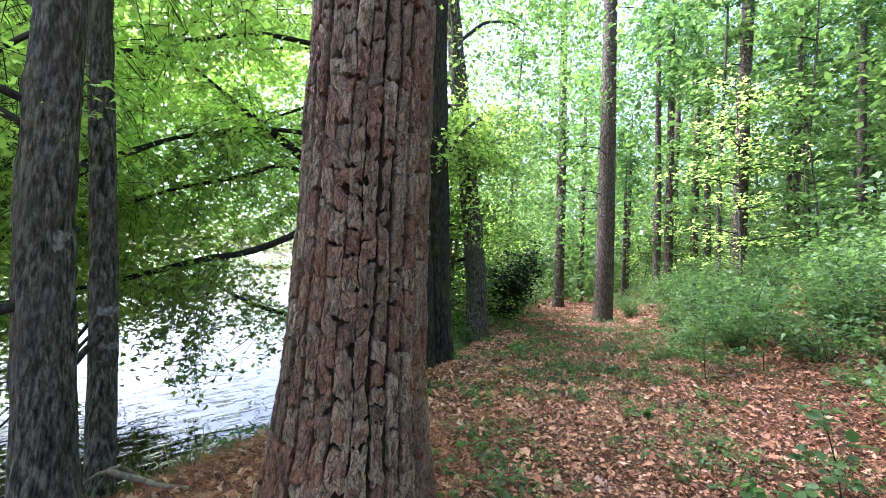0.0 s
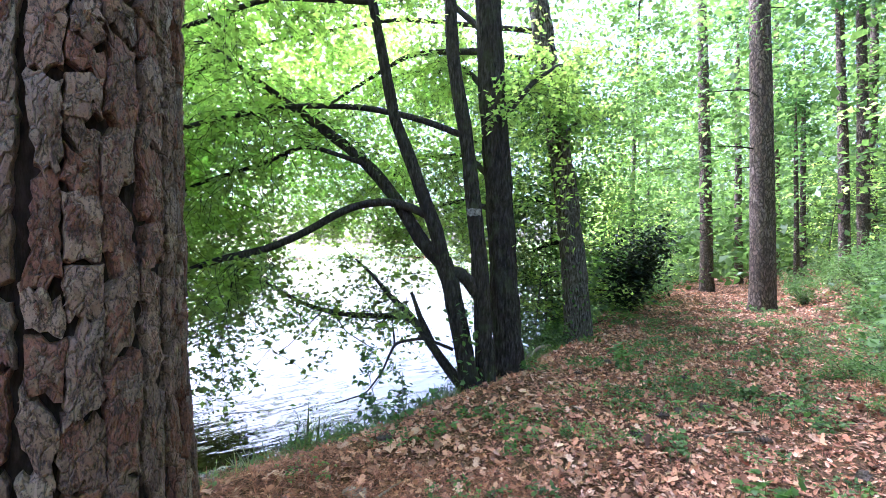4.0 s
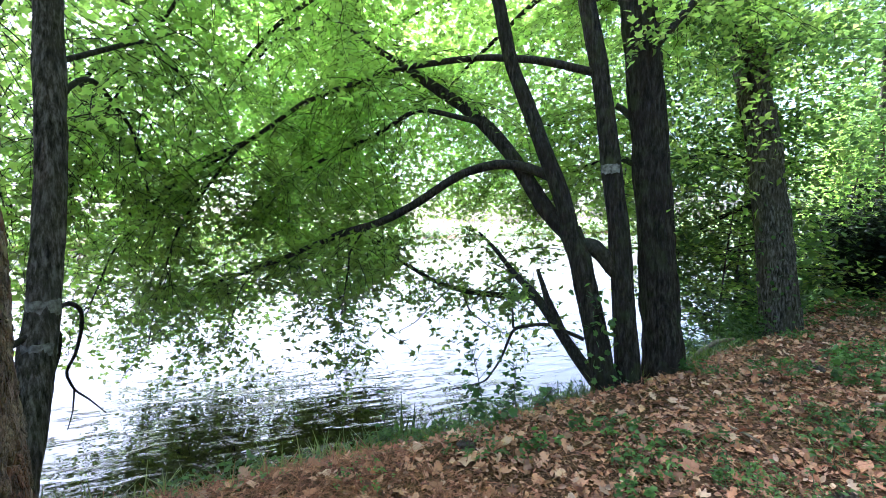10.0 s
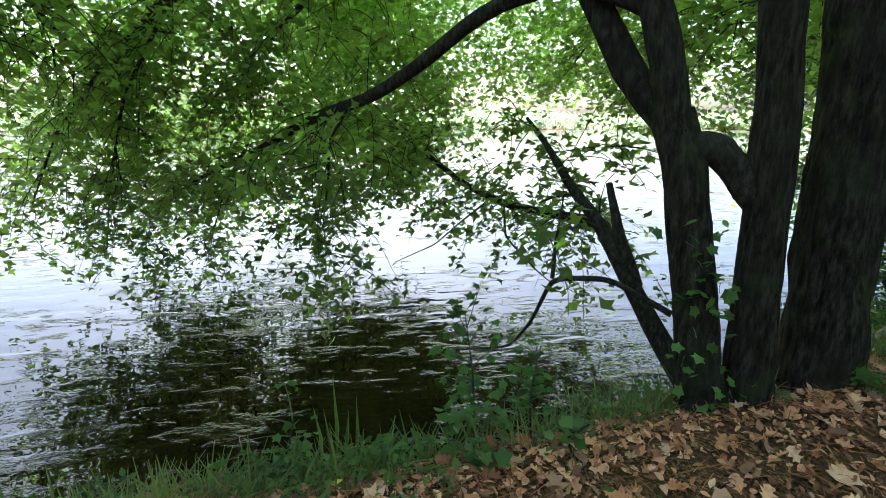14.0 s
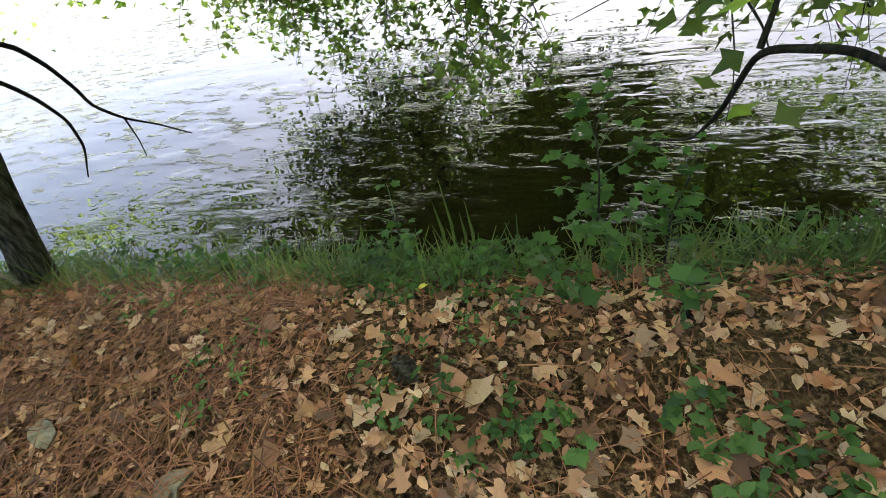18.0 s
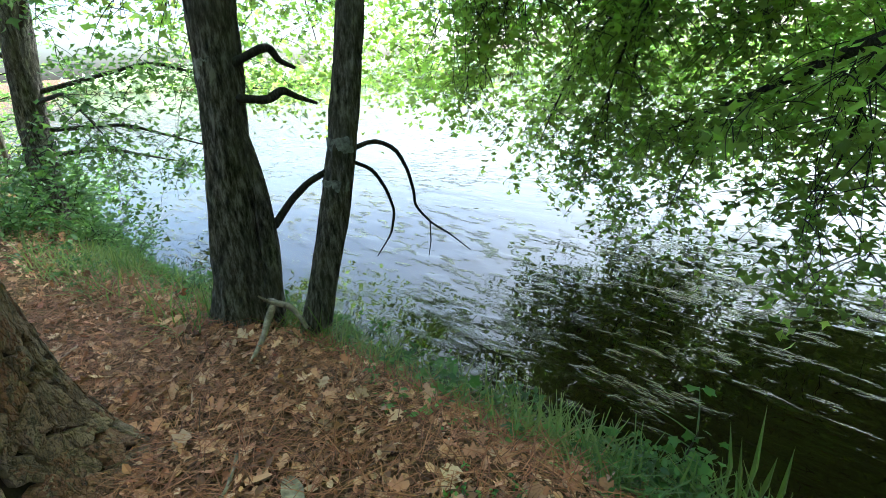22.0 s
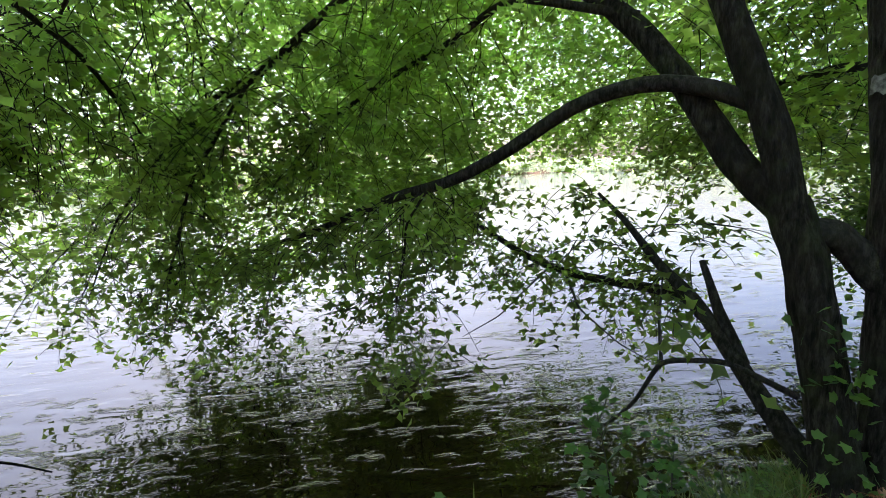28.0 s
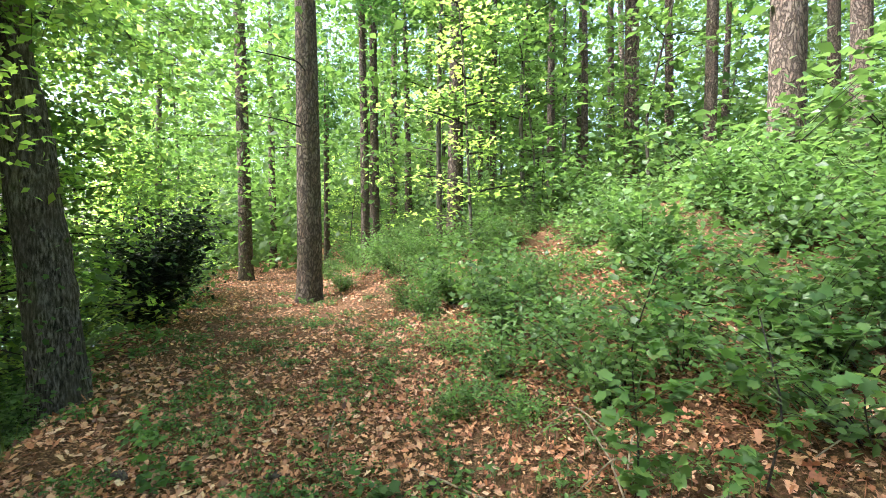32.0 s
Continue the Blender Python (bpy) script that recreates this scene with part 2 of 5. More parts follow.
def water_material():
    m, t, b = material("lake_water")
    v = mapped(t, (1, 1, 1))
    tc = t.nodes.new("ShaderNodeTexCoord")
    mp = t.nodes.new("ShaderNodeMapping")
    mp.vector_type = "TEXTURE"
    mp.inputs["Rotation"].default_value = (0, 0, radians(61))
    mp.inputs["Scale"].default_value = (2.5, 1.0, 1.0)
    t.links.new(tc.outputs["Object"], mp.inputs["Vector"])
    vs = mp.outputs[0]
    big = noise_of(t, v, 0.35, 3)
    col = ramp(t, big, [(0.35, (0.008, 0.0058, 0.002)), (0.65, (0.03, 0.0225, 0.006))])
    t.links.new(col, b.inputs["Base Color"])
    b.inputs["Roughness"].default_value = 0.02
    b.inputs["IOR"].default_value = 1.33
    b.inputs["Specular IOR Level"].default_value = 0.5
    w1, w2, w3 = noise_of(t, vs, 3.2, 2, 0.45), noise_of(t, vs, 8.0, 4, 0.6), noise_of(t, vs, 2.6, 3, 0.5)
    glint = ramp(t, w2, [(0.56, (0, 0, 0)), (0.66, (1, 1, 1))])
    fold = ramp(t, w3, [(0.56, (0, 0, 0)), (0.64, (1, 1, 1))])
    calm = ramp(t, noise_of(t, v, 0.55, 3), [(0.42, (0.12, 0.12, 0.12)), (0.6, (1, 1, 1))])

    def maths(op, a, c):
        n = t.nodes.new("ShaderNodeMath")
        n.operation = op
        for k, q in enumerate((a, c)):
            if isinstance(q, float):
                n.inputs[k].default_value = q
            else:
                t.links.new(q, n.inputs[k])
        return n.outputs[0]

    ripple = maths("MULTIPLY", maths("MULTIPLY", glint, calm), 0.8)
    rise = maths("ADD", maths("ADD", w1, ripple), maths("MULTIPLY", fold, 0.35))
    bump(t, rise, 1.0, 0.014, b)
    return m


def plain_material(name, a, c, scale=12.0, rough=0.8):
    m, t, b = material(name)
    n = noise_of(t, mapped(t, (1, 1, 1)), scale, 6)
    t.links.new(ramp(t, n, [(0.35, a), (0.65, c)]), b.inputs["Base Color"])
    b.inputs["Roughness"].default_value = rough
    bump(t, n, 0.5, 0.01, b)
    return m


PLATE = plate_bark_material()
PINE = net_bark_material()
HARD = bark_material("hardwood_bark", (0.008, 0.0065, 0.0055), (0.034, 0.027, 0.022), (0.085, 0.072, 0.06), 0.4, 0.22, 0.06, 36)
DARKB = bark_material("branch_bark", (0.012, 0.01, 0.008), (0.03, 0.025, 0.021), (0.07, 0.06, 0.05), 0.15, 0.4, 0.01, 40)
BANKB = bark_material("bank_trunk_bark", (0.014, 0.011, 0.009), (0.10, 0.083, 0.068), (0.29, 0.25, 0.215), 0.12, 0.25, 0.08, 40)
GREYB = bark_material("grey_trunk_bark", (0.03, 0.026, 0.02), (0.085, 0.07, 0.056), (0.17, 0.15, 0.125), 0.3, 0.25, 0.012, 22)
PALE = plain_material("pale_lichen_patch", (0.06, 0.052, 0.044), (0.30, 0.285, 0.26), 34)
DEADW = plain_material("weathered_dead_wood", (0.12, 0.085, 0.06), (0.34, 0.27, 0.19), 26)
GROUND = ground_material()
WATER = water_material()
LEAF = leaf_material("broad_leaf", [(0.074, 0.108, 0.03), (0.112, 0.156, 0.042), (0.155, 0.205, 0.055)], 0.62, 0.45, 4.6)
LEAFY = leaf_material("young_leaf", [(0.038, 0.072, 0.02), (0.058, 0.104, 0.026), (0.085, 0.138, 0.036)], 0.42, 0.45, 2.8)
SHRUB = leaf_material("shrub_leaf", [(0.03, 0.06, 0.018), (0.062, 0.112, 0.03), (0.105, 0.17, 0.05)], 0.33, 0.42, 2.8)
# Distance haze painted into the leaf colour: paler and greyer than near leaves.
HAZEG = leaf_material("haze_pale_leaf", [(0.26, 0.30, 0.20), (0.32, 0.37, 0.25), (0.38, 0.42, 0.30)], 0.4, 0.6, 2.0)
HERB = leaf_material("herb_leaf", [(0.03, 0.068, 0.018), (0.055, 0.11, 0.028), (0.10, 0.165, 0.042)], 0.32)
GRASS = leaf_material("grass_blade", [(0.04, 0.066, 0.018), (0.065, 0.105, 0.026), (0.12, 0.14, 0.048)], 0.35)
NEEDLE = leaf_material("pine_needle", [(0.03, 0.07, 0.018), (0.045, 0.095, 0.022), (0.06, 0.12, 0.03)], 0.3)
LITTER = litter_leaf_material("dead_leaf", [(0.08, 0.032, 0.018), (0.52, 0.22, 0.11), (0.70, 0.375, 0.215), (0.42, 0.14, 0.062), (0.74, 0.46, 0.30), (0.15, 0.054, 0.027), (0.64, 0.31, 0.17), (0.32, 0.108, 0.05)])
STRAW = litter_leaf_material("pine_straw", [(0.06, 0.018, 0.009), (0.26, 0.078, 0.033), (0.46, 0.18, 0.082), (0.16, 0.046, 0.02)])
CONE = plain_material("pine_cone_scale", (0.05, 0.035, 0.025), (0.16, 0.12, 0.09), 60)
YELLOW = plain_material("yellow_leaf", (0.6, 0.45, 0.03), (0.75, 0.6, 0.08), 20, 0.5)


# ---- mesh helpers ----
def mesh_of(name, verts, faces, mat, smooth=True):
    """Mesh from an array of vertices and arrays of equal-sided faces."""
    groups = faces if isinstance(faces, list) else [faces]
    me = bpy.data.meshes.new(name)
    verts = np.asarray(verts, np.float32)
    groups = [np.asarray(g, np.int32) for g in groups if len(g)]
    total = np.concatenate([np.full(len(g), g.shape[1], np.int32) for g in groups])
    loops = np.concatenate([g.ravel() for g in groups])
    me.vertices.add(len(verts))
    me.vertices.foreach_set("co", verts.ravel())
    me.loops.add(len(loops))
    me.loops.foreach_set("vertex_index", loops)
    me.polygons.add(len(total))
    me.polygons.foreach_set("loop_start", np.r_[0, np.cumsum(total)[:-1]].astype(np.int32))
    me.polygons.foreach_set("use_smooth", np.full(len(total), smooth))
    me.update(calc_edges=True)
    me.materials.append(mat)
    return me


def part(name, me, parent, label="", kind=""):
    ob = new(name, me)
    ob.parent = parent
    return tagged(ob, label, kind=kind)


def base_of(name, at, label, category, group="", kind=""):
    ob = new(name)
    ob.location = at
    return tagged(ob, label, category, group, kind)


def resample(points, n):
    p = np.asarray(points, float)
    d = np.r_[0, np.cumsum(np.linalg.norm(np.diff(p, axis=0), axis=1))]
    u = np.linspace(0, d[-1], n)
    q = np.stack([np.interp(u, d, p[:, k]) for k in range(3)], 1)
    for _ in range(max(1, n // max(4, len(p)) // 2)):
        q[1:-1] = 0.25 * q[:-2] + 0.5 * q[1:-1] + 0.25 * q[2:]
    return q


def lattice(U, V, nu, seed):
    """Smooth random values on a grid that closes on itself after nu cells in U."""
    g = np.random.default_rng(seed)
    iu, iv = np.floor(U).astype(int), np.floor(V).astype(int)
    fu, fv = U - iu, V - iv
    fu, fv = fu * fu * (3 - 2 * fu), fv * fv * (3 - 2 * fv)
    iv = iv - iv.min()
    grid = g.uniform(-1, 1, (iv.max() + 2, nu))
    a, b = grid[iv, iu % nu], grid[iv, (iu + 1) % nu]
    c, d = grid[iv + 1, iu % nu], grid[iv + 1, (iu + 1) % nu]
    return (a + (b - a) * fu) * (1 - fv) + (c + (d - c) * fu) * fv


def rough_of(T, Z, nu, tall, octaves, seed):
    """Several sizes of lattice noise round a trunk; tall is the cells per metre along it."""
    out, amp = np.zeros(T.shape), 1.0
    for k in range(octaves):
        out += amp * lattice(T / (2 * np.pi) * nu * 2**k, Z * tall * 2**k, nu * 2**k, seed + k)
        amp *= 0.55
    return out


def tube(points, radii, sides=10, n=None, rough=0.0, seed=0, flare=0.0, flare_h=0.2, lobes=5, ridge=0.0):
    """Tapered round stem along a line; returns vertices and quads."""
    p = resample(points, n or max(4, len(points) * 3))
    m = len(p)
    r = np.interp(np.linspace(0, 1, m), np.linspace(0, 1, len(radii)), radii)
    tan = np.gradient(p, axis=0)
    tan /= np.linalg.norm(tan, axis=1)[:, None] + 1e-9
    ref = np.array([0.0, 1.0, 0.0]) if abs(tan[:, 1]).mean() < 0.7 else np.array([1.0, 0, 0])
    a = np.cross(tan, ref)
    a /= np.linalg.norm(a, axis=1)[:, None] + 1e-9
    b = np.cross(tan, a)
    th = np.linspace(0, 2 * np.pi, sides, endpoint=False)
    rr = r[:, None] * np.ones(sides)
    g = np.random.default_rng(seed)
    if rough:
        ph = g.uniform(0, 6.28, 6)
        zz = np.linspace(0, 1, m)[:, None]
        wob = sum(np.sin(k * th[None] + ph[k] + zz * 9 * (1 + 0.3 * k)) / k for k in (1, 2, 3, 5))
        rr = rr * (1 + rough * 0.5 * wob) + g.normal(0, rough * 0.12, rr.shape) * r[:, None]
    if ridge:
        along = np.r_[0, np.cumsum(np.linalg.norm(np.diff(p, axis=0), axis=1))]
        tt, zz = np.meshgrid(th, along)
        w = rough_of(tt, zz, 14, 2.4, 3, seed + 40)
        rr = rr * (1 + ridge * (np.abs(w) - 0.35) * 2 + 0.02 * rough_of(tt, zz, 3, 1.5, 2, seed + 90))
    if flare:
        h = np.linalg.norm(p - p[0], axis=1)[:, None]
        rr = rr * (1 + flare * np.exp(-h / flare_h) * (1 + 0.45 * np.cos(lobes * th[None] + seed)))
    v = p[:, None] + rr[..., None] * (np.cos(th)[None, :, None] * a[:, None] + np.sin(th)[None, :, None] * b[:, None])
    i, j = np.meshgrid(np.arange(m - 1), np.arange(sides), indexing="ij")
    k = (j + 1) % sides
    f = np.stack([i * sides + j, i * sides + k, (i + 1) * sides + k, (i + 1) * sides + j], -1).reshape(-1, 4)
    return v.reshape(-1, 3), f


def joined(pieces):
    vs, fs, at = [], [], 0
    for v, f in pieces:
        vs.append(v)
        fs.append(np.asarray(f) + at)
        at += len(v)
    return np.concatenate(vs), np.concatenate(fs)


RHOMB = (np.array([(0, 0, 0), (0.3, 0.46, 0.08), (0, 1, -0.05), (-0.3, 0.46, 0.08)]), np.array([(0, 1, 2, 3)]))
OVAL = (np.array([(0, 0, 0), (0.27, 0.3, 0.07), (0.24, 0.62, 0.07), (0, 1, -0.05), (-0.24, 0.62, 0.07), (-0.27, 0.3, 0.07)]), np.array([(0, 1, 2, 3), (0, 3, 4, 5)]))
LOBE3 = (np.array([(0, 0, 0), (0.52, 0.40, 0.06), (0.20, 0.50, 0.03), (0, 1, -0.1), (-0.20, 0.50, 0.03), (-0.52, 0.40, 0.06)]), np.array([(0, 1, 2, 3), (0, 3, 4, 5)]))
STAR = (np.array([(0, 0.36, 0), (0, 0, -0.02), (0.42, 0.06, 0.05), (0.36, 0.29, 0.03), (0.60, 0.56, 0.0), (0.31, 0.62, 0.03), (0, 1.0, -0.1), (-0.31, 0.62, 0.03), (-0.60, 0.56, 0.0), (-0.36, 0.29, 0.03), (-0.42, 0.06, 0.05)]),
        np.array([(0, 1, 2, 3), (0, 3, 4, 5), (0, 5, 6, 7), (0, 7, 8, 9), (0, 9, 10, 1)]))
LOBED = (np.array([(0, 0, 0), (0.13, 0.2, 0.05), (0.34, 0.27, 0.12), (0.15, 0.42, 0.04), (0.42, 0.6, 0.14), (0.17, 0.68, 0.03), (0.24, 0.88, 0.08), (0, 1, 0.06),
                   (-0.24, 0.88, 0.02), (-0.17, 0.68, 0.03), (-0.42, 0.6, 0.18), (-0.15, 0.42, 0.04), (-0.34, 0.27, 0.16), (-0.13, 0.2, 0.05)]),
         np.array([(0, 1, 13), (1, 2, 3), (11, 12, 13), (3, 4, 5), (9, 10, 11), (5, 6, 7), (7, 8, 9)]), np.array([(1, 3, 11, 13), (3, 5, 9, 11)]), np.array([(5, 7, 9)]))
STRIP = (np.array([(-0.012, 0, 0), (0.012, 0, 0), (0.010, 0.5, 0.04), (-0.010, 0.5, 0.04), (0.003, 1, 0), (-0.003, 1, 0)]), np.array([(0, 1, 2, 3), (3, 2, 4, 5)]))


def leaves(pos, size, shape=OVAL, flat=0.6, seed=0, heading=None):
    """Scattered leaves: a vertex array and face groups. flat: 0 lies level, 1 and more hangs at any angle."""
    g = np.random.default_rng(seed)
    n = len(pos)
    pos = np.asarray(pos, float)
    size = np.broadcast_to(size, n)[:, None]
    nr = np.array([0, 0, 1.0]) + flat * g.normal(0, 1, (n, 3))
    nr /= np.linalg.norm(nr, axis=1)[:, None]
    d = g.normal(0, 1, (n, 3)) if heading is None else heading + 0.3 * g.normal(0, 1, (n, 3))
    d -= (d * nr).sum(1)[:, None] * nr
    d /= np.linalg.norm(d, axis=1)[:, None]
    s = np.cross(d, nr)
    tv = shape[0]
    v = pos[:, None] + size[:, None] * (tv[None, :, :1] * s[:, None] + tv[None, :, 1:2] * d[:, None] + tv[None, :, 2:] * nr[:, None])
    k = len(tv)
    faces = [(f[None] + (np.arange(n) * k)[:, None, None]).reshape(-1, f.shape[1]) for f in shape[1:]]
    return v.reshape(-1, 3), faces


def height(x, y):
    """Ground level: lake bed, bank, level path, hillside."""
    x, y = np.asarray(x, float), np.asarray(y, float)
    xs = np.interp(y, SHORE_Y, SHORE_X)
    s = x - xs
    bank = np.clip(s / 0.95, 0, 1)
    h = np.where(s < 0, np.maximum(-0.6 + 0.4 * s, -2.5), -0.6 + 0.6 * (bank * (1.7 - 0.7 * bank)))
    q = x - np.interp(y, EDGE_Y, EDGE_X)
    h = h + 0.4 * np.logaddexp(0, (q + 0.5) * 3) / 3 - 0.26 * np.logaddexp(0, (q - 5.0) * 1.5) / 1.5 - 0.10 * np.logaddexp(0, (q - 36) * 0.5) / 0.5
    h = h + 0.02 * np.sin(x * 2.3 + y * 1.1) * np.clip(s - 0.6, 0, 1) + 0.012 * np.sin(x * 5.1 - y * 4.3)
    shore2 = -105 + 4 * np.sin(y * 0.06)
    h = np.where(x < shore2 + 12, np.maximum(h, -0.9 + 0.12 * (shore2 - x)).clip(None, 5), h)
    north = 260 + 3 * np.sin(x * 0.2)
    return np.where((s < 0) & (y > north - 8), np.maximum(h, -0.9 + 0.12 * (y - north)).clip(None, 4), h)


EDGE_Y = [-300, -3, 0, 4, 6, 10, 14, 20, 30, 60, 300]  # where the shrubs and the hillside begin
EDGE_X = [2.4, 2.4, 2.4, 2.55, 2.9, 4.2, 5.3, 7.0, 9.5, 17, 64]
SHORE_Y = [-300, -8, 0.4, 2.6, 3.9, 4.7, 5.6, 6.8, 7.6, 10.0, 14, 20, 30, 60, 300]
SHORE_X = [-60, -7.5, -3.3, -2.7, -2.2, -1.85, -1.5, -1.05, -0.8, -0.2, 0.25, 1.6, 3.6, 11, 58]


def hz(x, y):
    return float(height(x, y))


# ---- ground and water ----
def spread(lo, hi, near_lo, near_hi, step):
    a = np.arange(near_lo, near_hi + 1e-6, step)
    out, d = [], step
    q = near_hi
    while q < hi:
        d *= 1.16
        q += d
        out.append(q)
    neg, d, q = [], step, near_lo
    while q > lo:
        d *= 1.16
        q -= d
        neg.append(q)
    return np.r_[neg[::-1], a, out]


def sheet(xs, ys, zf):
    gx, gy = np.meshgrid(xs, ys, indexing="ij")
    v = np.stack([gx, gy, zf(gx, gy)], -1).reshape(-1, 3)
    ny = len(ys)
    i, j = np.meshgrid(np.arange(len(xs) - 1), np.arange(ny - 1), indexing="ij")
    f = np.stack([i * ny + j, (i + 1) * ny + j, (i + 1) * ny + j + 1, i * ny + j + 1], -1).reshape(-1, 4)
    return v, f


gv, gf = sheet(spread(-400, 400, -5, 6, 0.09), spread(-400, 400, -2, 13, 0.10), height)
gv[:, 2] += np.where(np.abs(gv[:, 0]) < 8, rng.normal(0, 0.008, len(gv)), 0)
ground = tagged(new("ground", mesh_of("ground", gv, gf, GROUND)), "brown leaf-littered forest floor sloping to the lake", "ground", kind="structure")
wv, wf = sheet(spread(-140, 70, -14, 1, 0.25), spread(-300, 300, -3, 14, 0.25), lambda x, y: -0.6 + 0 * x)
water = tagged(new("water", mesh_of("water", wv, wf, WATER)), "murky brown rippled lake water", "water", kind="structure")


# ---- large pine beside the path ----
def pine_radius(T, Z):
    """Radius under the bark: slow taper, swollen foot, one buttress towards the lake."""
    r = PR * (1 - 0.03 * Z) * (1 + 0.02 * np.sin(2 * T + 1) + 0.02 * np.sin(3 * T + Z))
    r = r * (1 + 0.55 * np.exp(-np.maximum(Z, 0) / 0.45) * (1 + 0.2 * np.cos(5 * T + 0.6)))
    r = r * (1 + 0.1 * np.exp(-np.maximum(Z, 0) / 1.2) * np.maximum(0, np.cos(T - radians(148))) ** 4)
    return r * (1 + 0.35 * np.exp(-np.maximum(Z, 0) / 0.1) * np.maximum(0, np.cos(T - radians(113))) ** 12)


def pine_core(top, nu, nv):
    T, Z = np.meshgrid(np.linspace(0, 2 * np.pi, nu, endpoint=False), np.linspace(-0.12, top, nv))
    r = pine_radius(T, Z) - 0.02 + 0.006 * rough_of(T, Z, 40, 9, 3, 60)
    v = np.stack([r * np.cos(T), r * np.sin(T), Z], -1).reshape(-1, 3)
    i, j = np.meshgrid(np.arange(nv - 1), np.arange(nu), indexing="ij")
    k = (j + 1) % nu
    return v, np.stack([i * nu + j, i * nu + k, (i + 1) * nu + k, (i + 1) * nu + j], -1).reshape(-1, 4)


def slab(outline, low, high, g, dome):
    """Ragged bark flake: outline (angle, z), its foot and its face above the core."""
    n = len(outline)
    c = outline.mean(0)
    rings = []
    for shrink, lift in ((1.04, low), (1.0, high * 0.75 + low * 0.25), (0.96, high), (0.6, high + dome)):
        q = c + (outline - c) * shrink
        h = lift + (g.normal(0, 0.0016, n) if lift > low else 0)
        r = pine_radius(q[:, 0], q[:, 1]) + h
        rings.append(np.stack([r * np.cos(q[:, 0]), r * np.sin(q[:, 0]), q[:, 1]], 1))
    r = pine_radius(c[0], c[1]) + high + dome
    v = np.concatenate(rings + [[(r * math.cos(c[0]), r * math.sin(c[0]), c[1])]])
    i = np.arange(n)
    k = (i + 1) % n
    quads = np.concatenate([np.stack([s * n + i, s * n + k, (s + 1) * n + k, (s + 1) * n + i], 1) for s in range(3)])
    fan = np.stack([3 * n + i, 3 * n + k, np.full(n, 4 * n), np.full(n, 4 * n)], 1)[:, :3]
    return v, quads, fan


def ragged(left_of, right_of, z0, z1, g, jag):
    """Outline of a flake between two wandering furrows, from z0 to z1."""
    m = max(4, int((z1 - z0) / 0.016))
    zz = np.linspace(z0, z1, m)
    tilt = g.normal(0, 0.02)
    left = np.stack([left_of(zz) + g.normal(0, jag, m), zz - tilt], 1)
    right = np.stack([right_of(zz) + g.normal(0, jag, m), zz + tilt], 1)
    u = np.array((0.2, 0.4, 0.6, 0.8))[:, None]
    head = right[-1] + (left[-1] - right[-1]) * u + g.normal(0, 0.011, (4, 2)) * (0, 1)
    foot = left[0] + (right[0] - left[0]) * u + g.normal(0, 0.011, (4, 2)) * (0, 1)
    return np.concatenate([right, head, left[::-1], foot])


def bark_plates(top, columns, seed):
    """One entry a plate: vertices and faces of the slab with the thinner flakes on it."""
    g = np.random.default_rng(seed)
    cw = 2 * np.pi / columns
    knots = np.linspace(-0.4, top + 0.4, 44)
    bend = g.uniform(-1, 1, (columns, 44))
    bend = 0.65 * bend + 0.35 * np.roll(bend, 1, 1)
    gaps = g.uniform(0.02, 0.075, (columns, 44)) * (0.6 + 2.4 * (g.uniform(0, 1, (columns, 1)) < 0.35))

    def furrow(j, zz, side):
        k = j % columns
        return j * cw + 0.17 * cw * np.interp(zz, knots, bend[k]) + side * cw * np.interp(zz, knots, gaps[k])

    out = []
    for j in range(columns):
        z = -0.1 - g.uniform(0, 0.15)
        while z < top:
            hgt = g.choice((0.06, 0.09, 0.13, 0.17, 0.22)) * g.uniform(0.8, 1.2)
            ol = ragged(lambda q: furrow(j, q, 1), lambda q: np.maximum(furrow(j + 1, q, -1), furrow(j, q, 1) + 0.25 * cw), z, z + hgt, g, 0.009)
            high = g.uniform(0.002, 0.015)
            pieces = [slab(ol, -0.03, high, g, 0.003)]
            c = ol.mean(0)
            for _ in range(int(g.integers(3, 7))):
                s = g.uniform(0.2, 0.75)
                off = (ol[g.integers(0, len(ol))] - c) * g.uniform(0.0, 0.5)
                sub = c + off + (ol - c) * (s * g.uniform(0.6, 1.0), s * g.uniform(0.4, 1.0)) * (1 + g.normal(0, 0.15, (len(ol), 1)))
                pieces.append(slab(sub, high - 0.004, high + g.uniform(0.0015, 0.006), g, 0.001))
            vs, qs, ts, at = [], [], [], 0
            for v, q, f in pieces:
                vs.append(v)
                qs.append(q + at)
                ts.append(f + at)
                at += len(v)
            out.append((c, np.concatenate(vs), np.concatenate(qs), np.concatenate(ts)))
            z += hgt + g.uniform(0.001, 0.012)
    return out


PX, PY, PR = -0.547, 2.36, 0.315
pine = base_of("pine_tree", (PX, PY, 0), "large pine with thick plated reddish-grey bark and flared base", "tree")
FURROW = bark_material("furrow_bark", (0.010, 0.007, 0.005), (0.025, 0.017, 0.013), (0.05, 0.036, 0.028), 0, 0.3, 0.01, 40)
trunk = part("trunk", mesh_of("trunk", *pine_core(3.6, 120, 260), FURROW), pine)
PLATES = sorted(bark_plates(3.6, 27, 3), key=lambda p: abs(p[0][1] - 1.25) + 0.5 * abs(math.remainder(p[0][0] - radians(-40), 2 * math.pi)))
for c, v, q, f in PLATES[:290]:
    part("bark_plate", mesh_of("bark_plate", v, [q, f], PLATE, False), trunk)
vs, qs, ts, at = [], [], [], 0
for c, v, q, f in PLATES[290:]:
    vs.append(v)
    qs.append(q + at)
    ts.append(f + at)
    at += len(v)
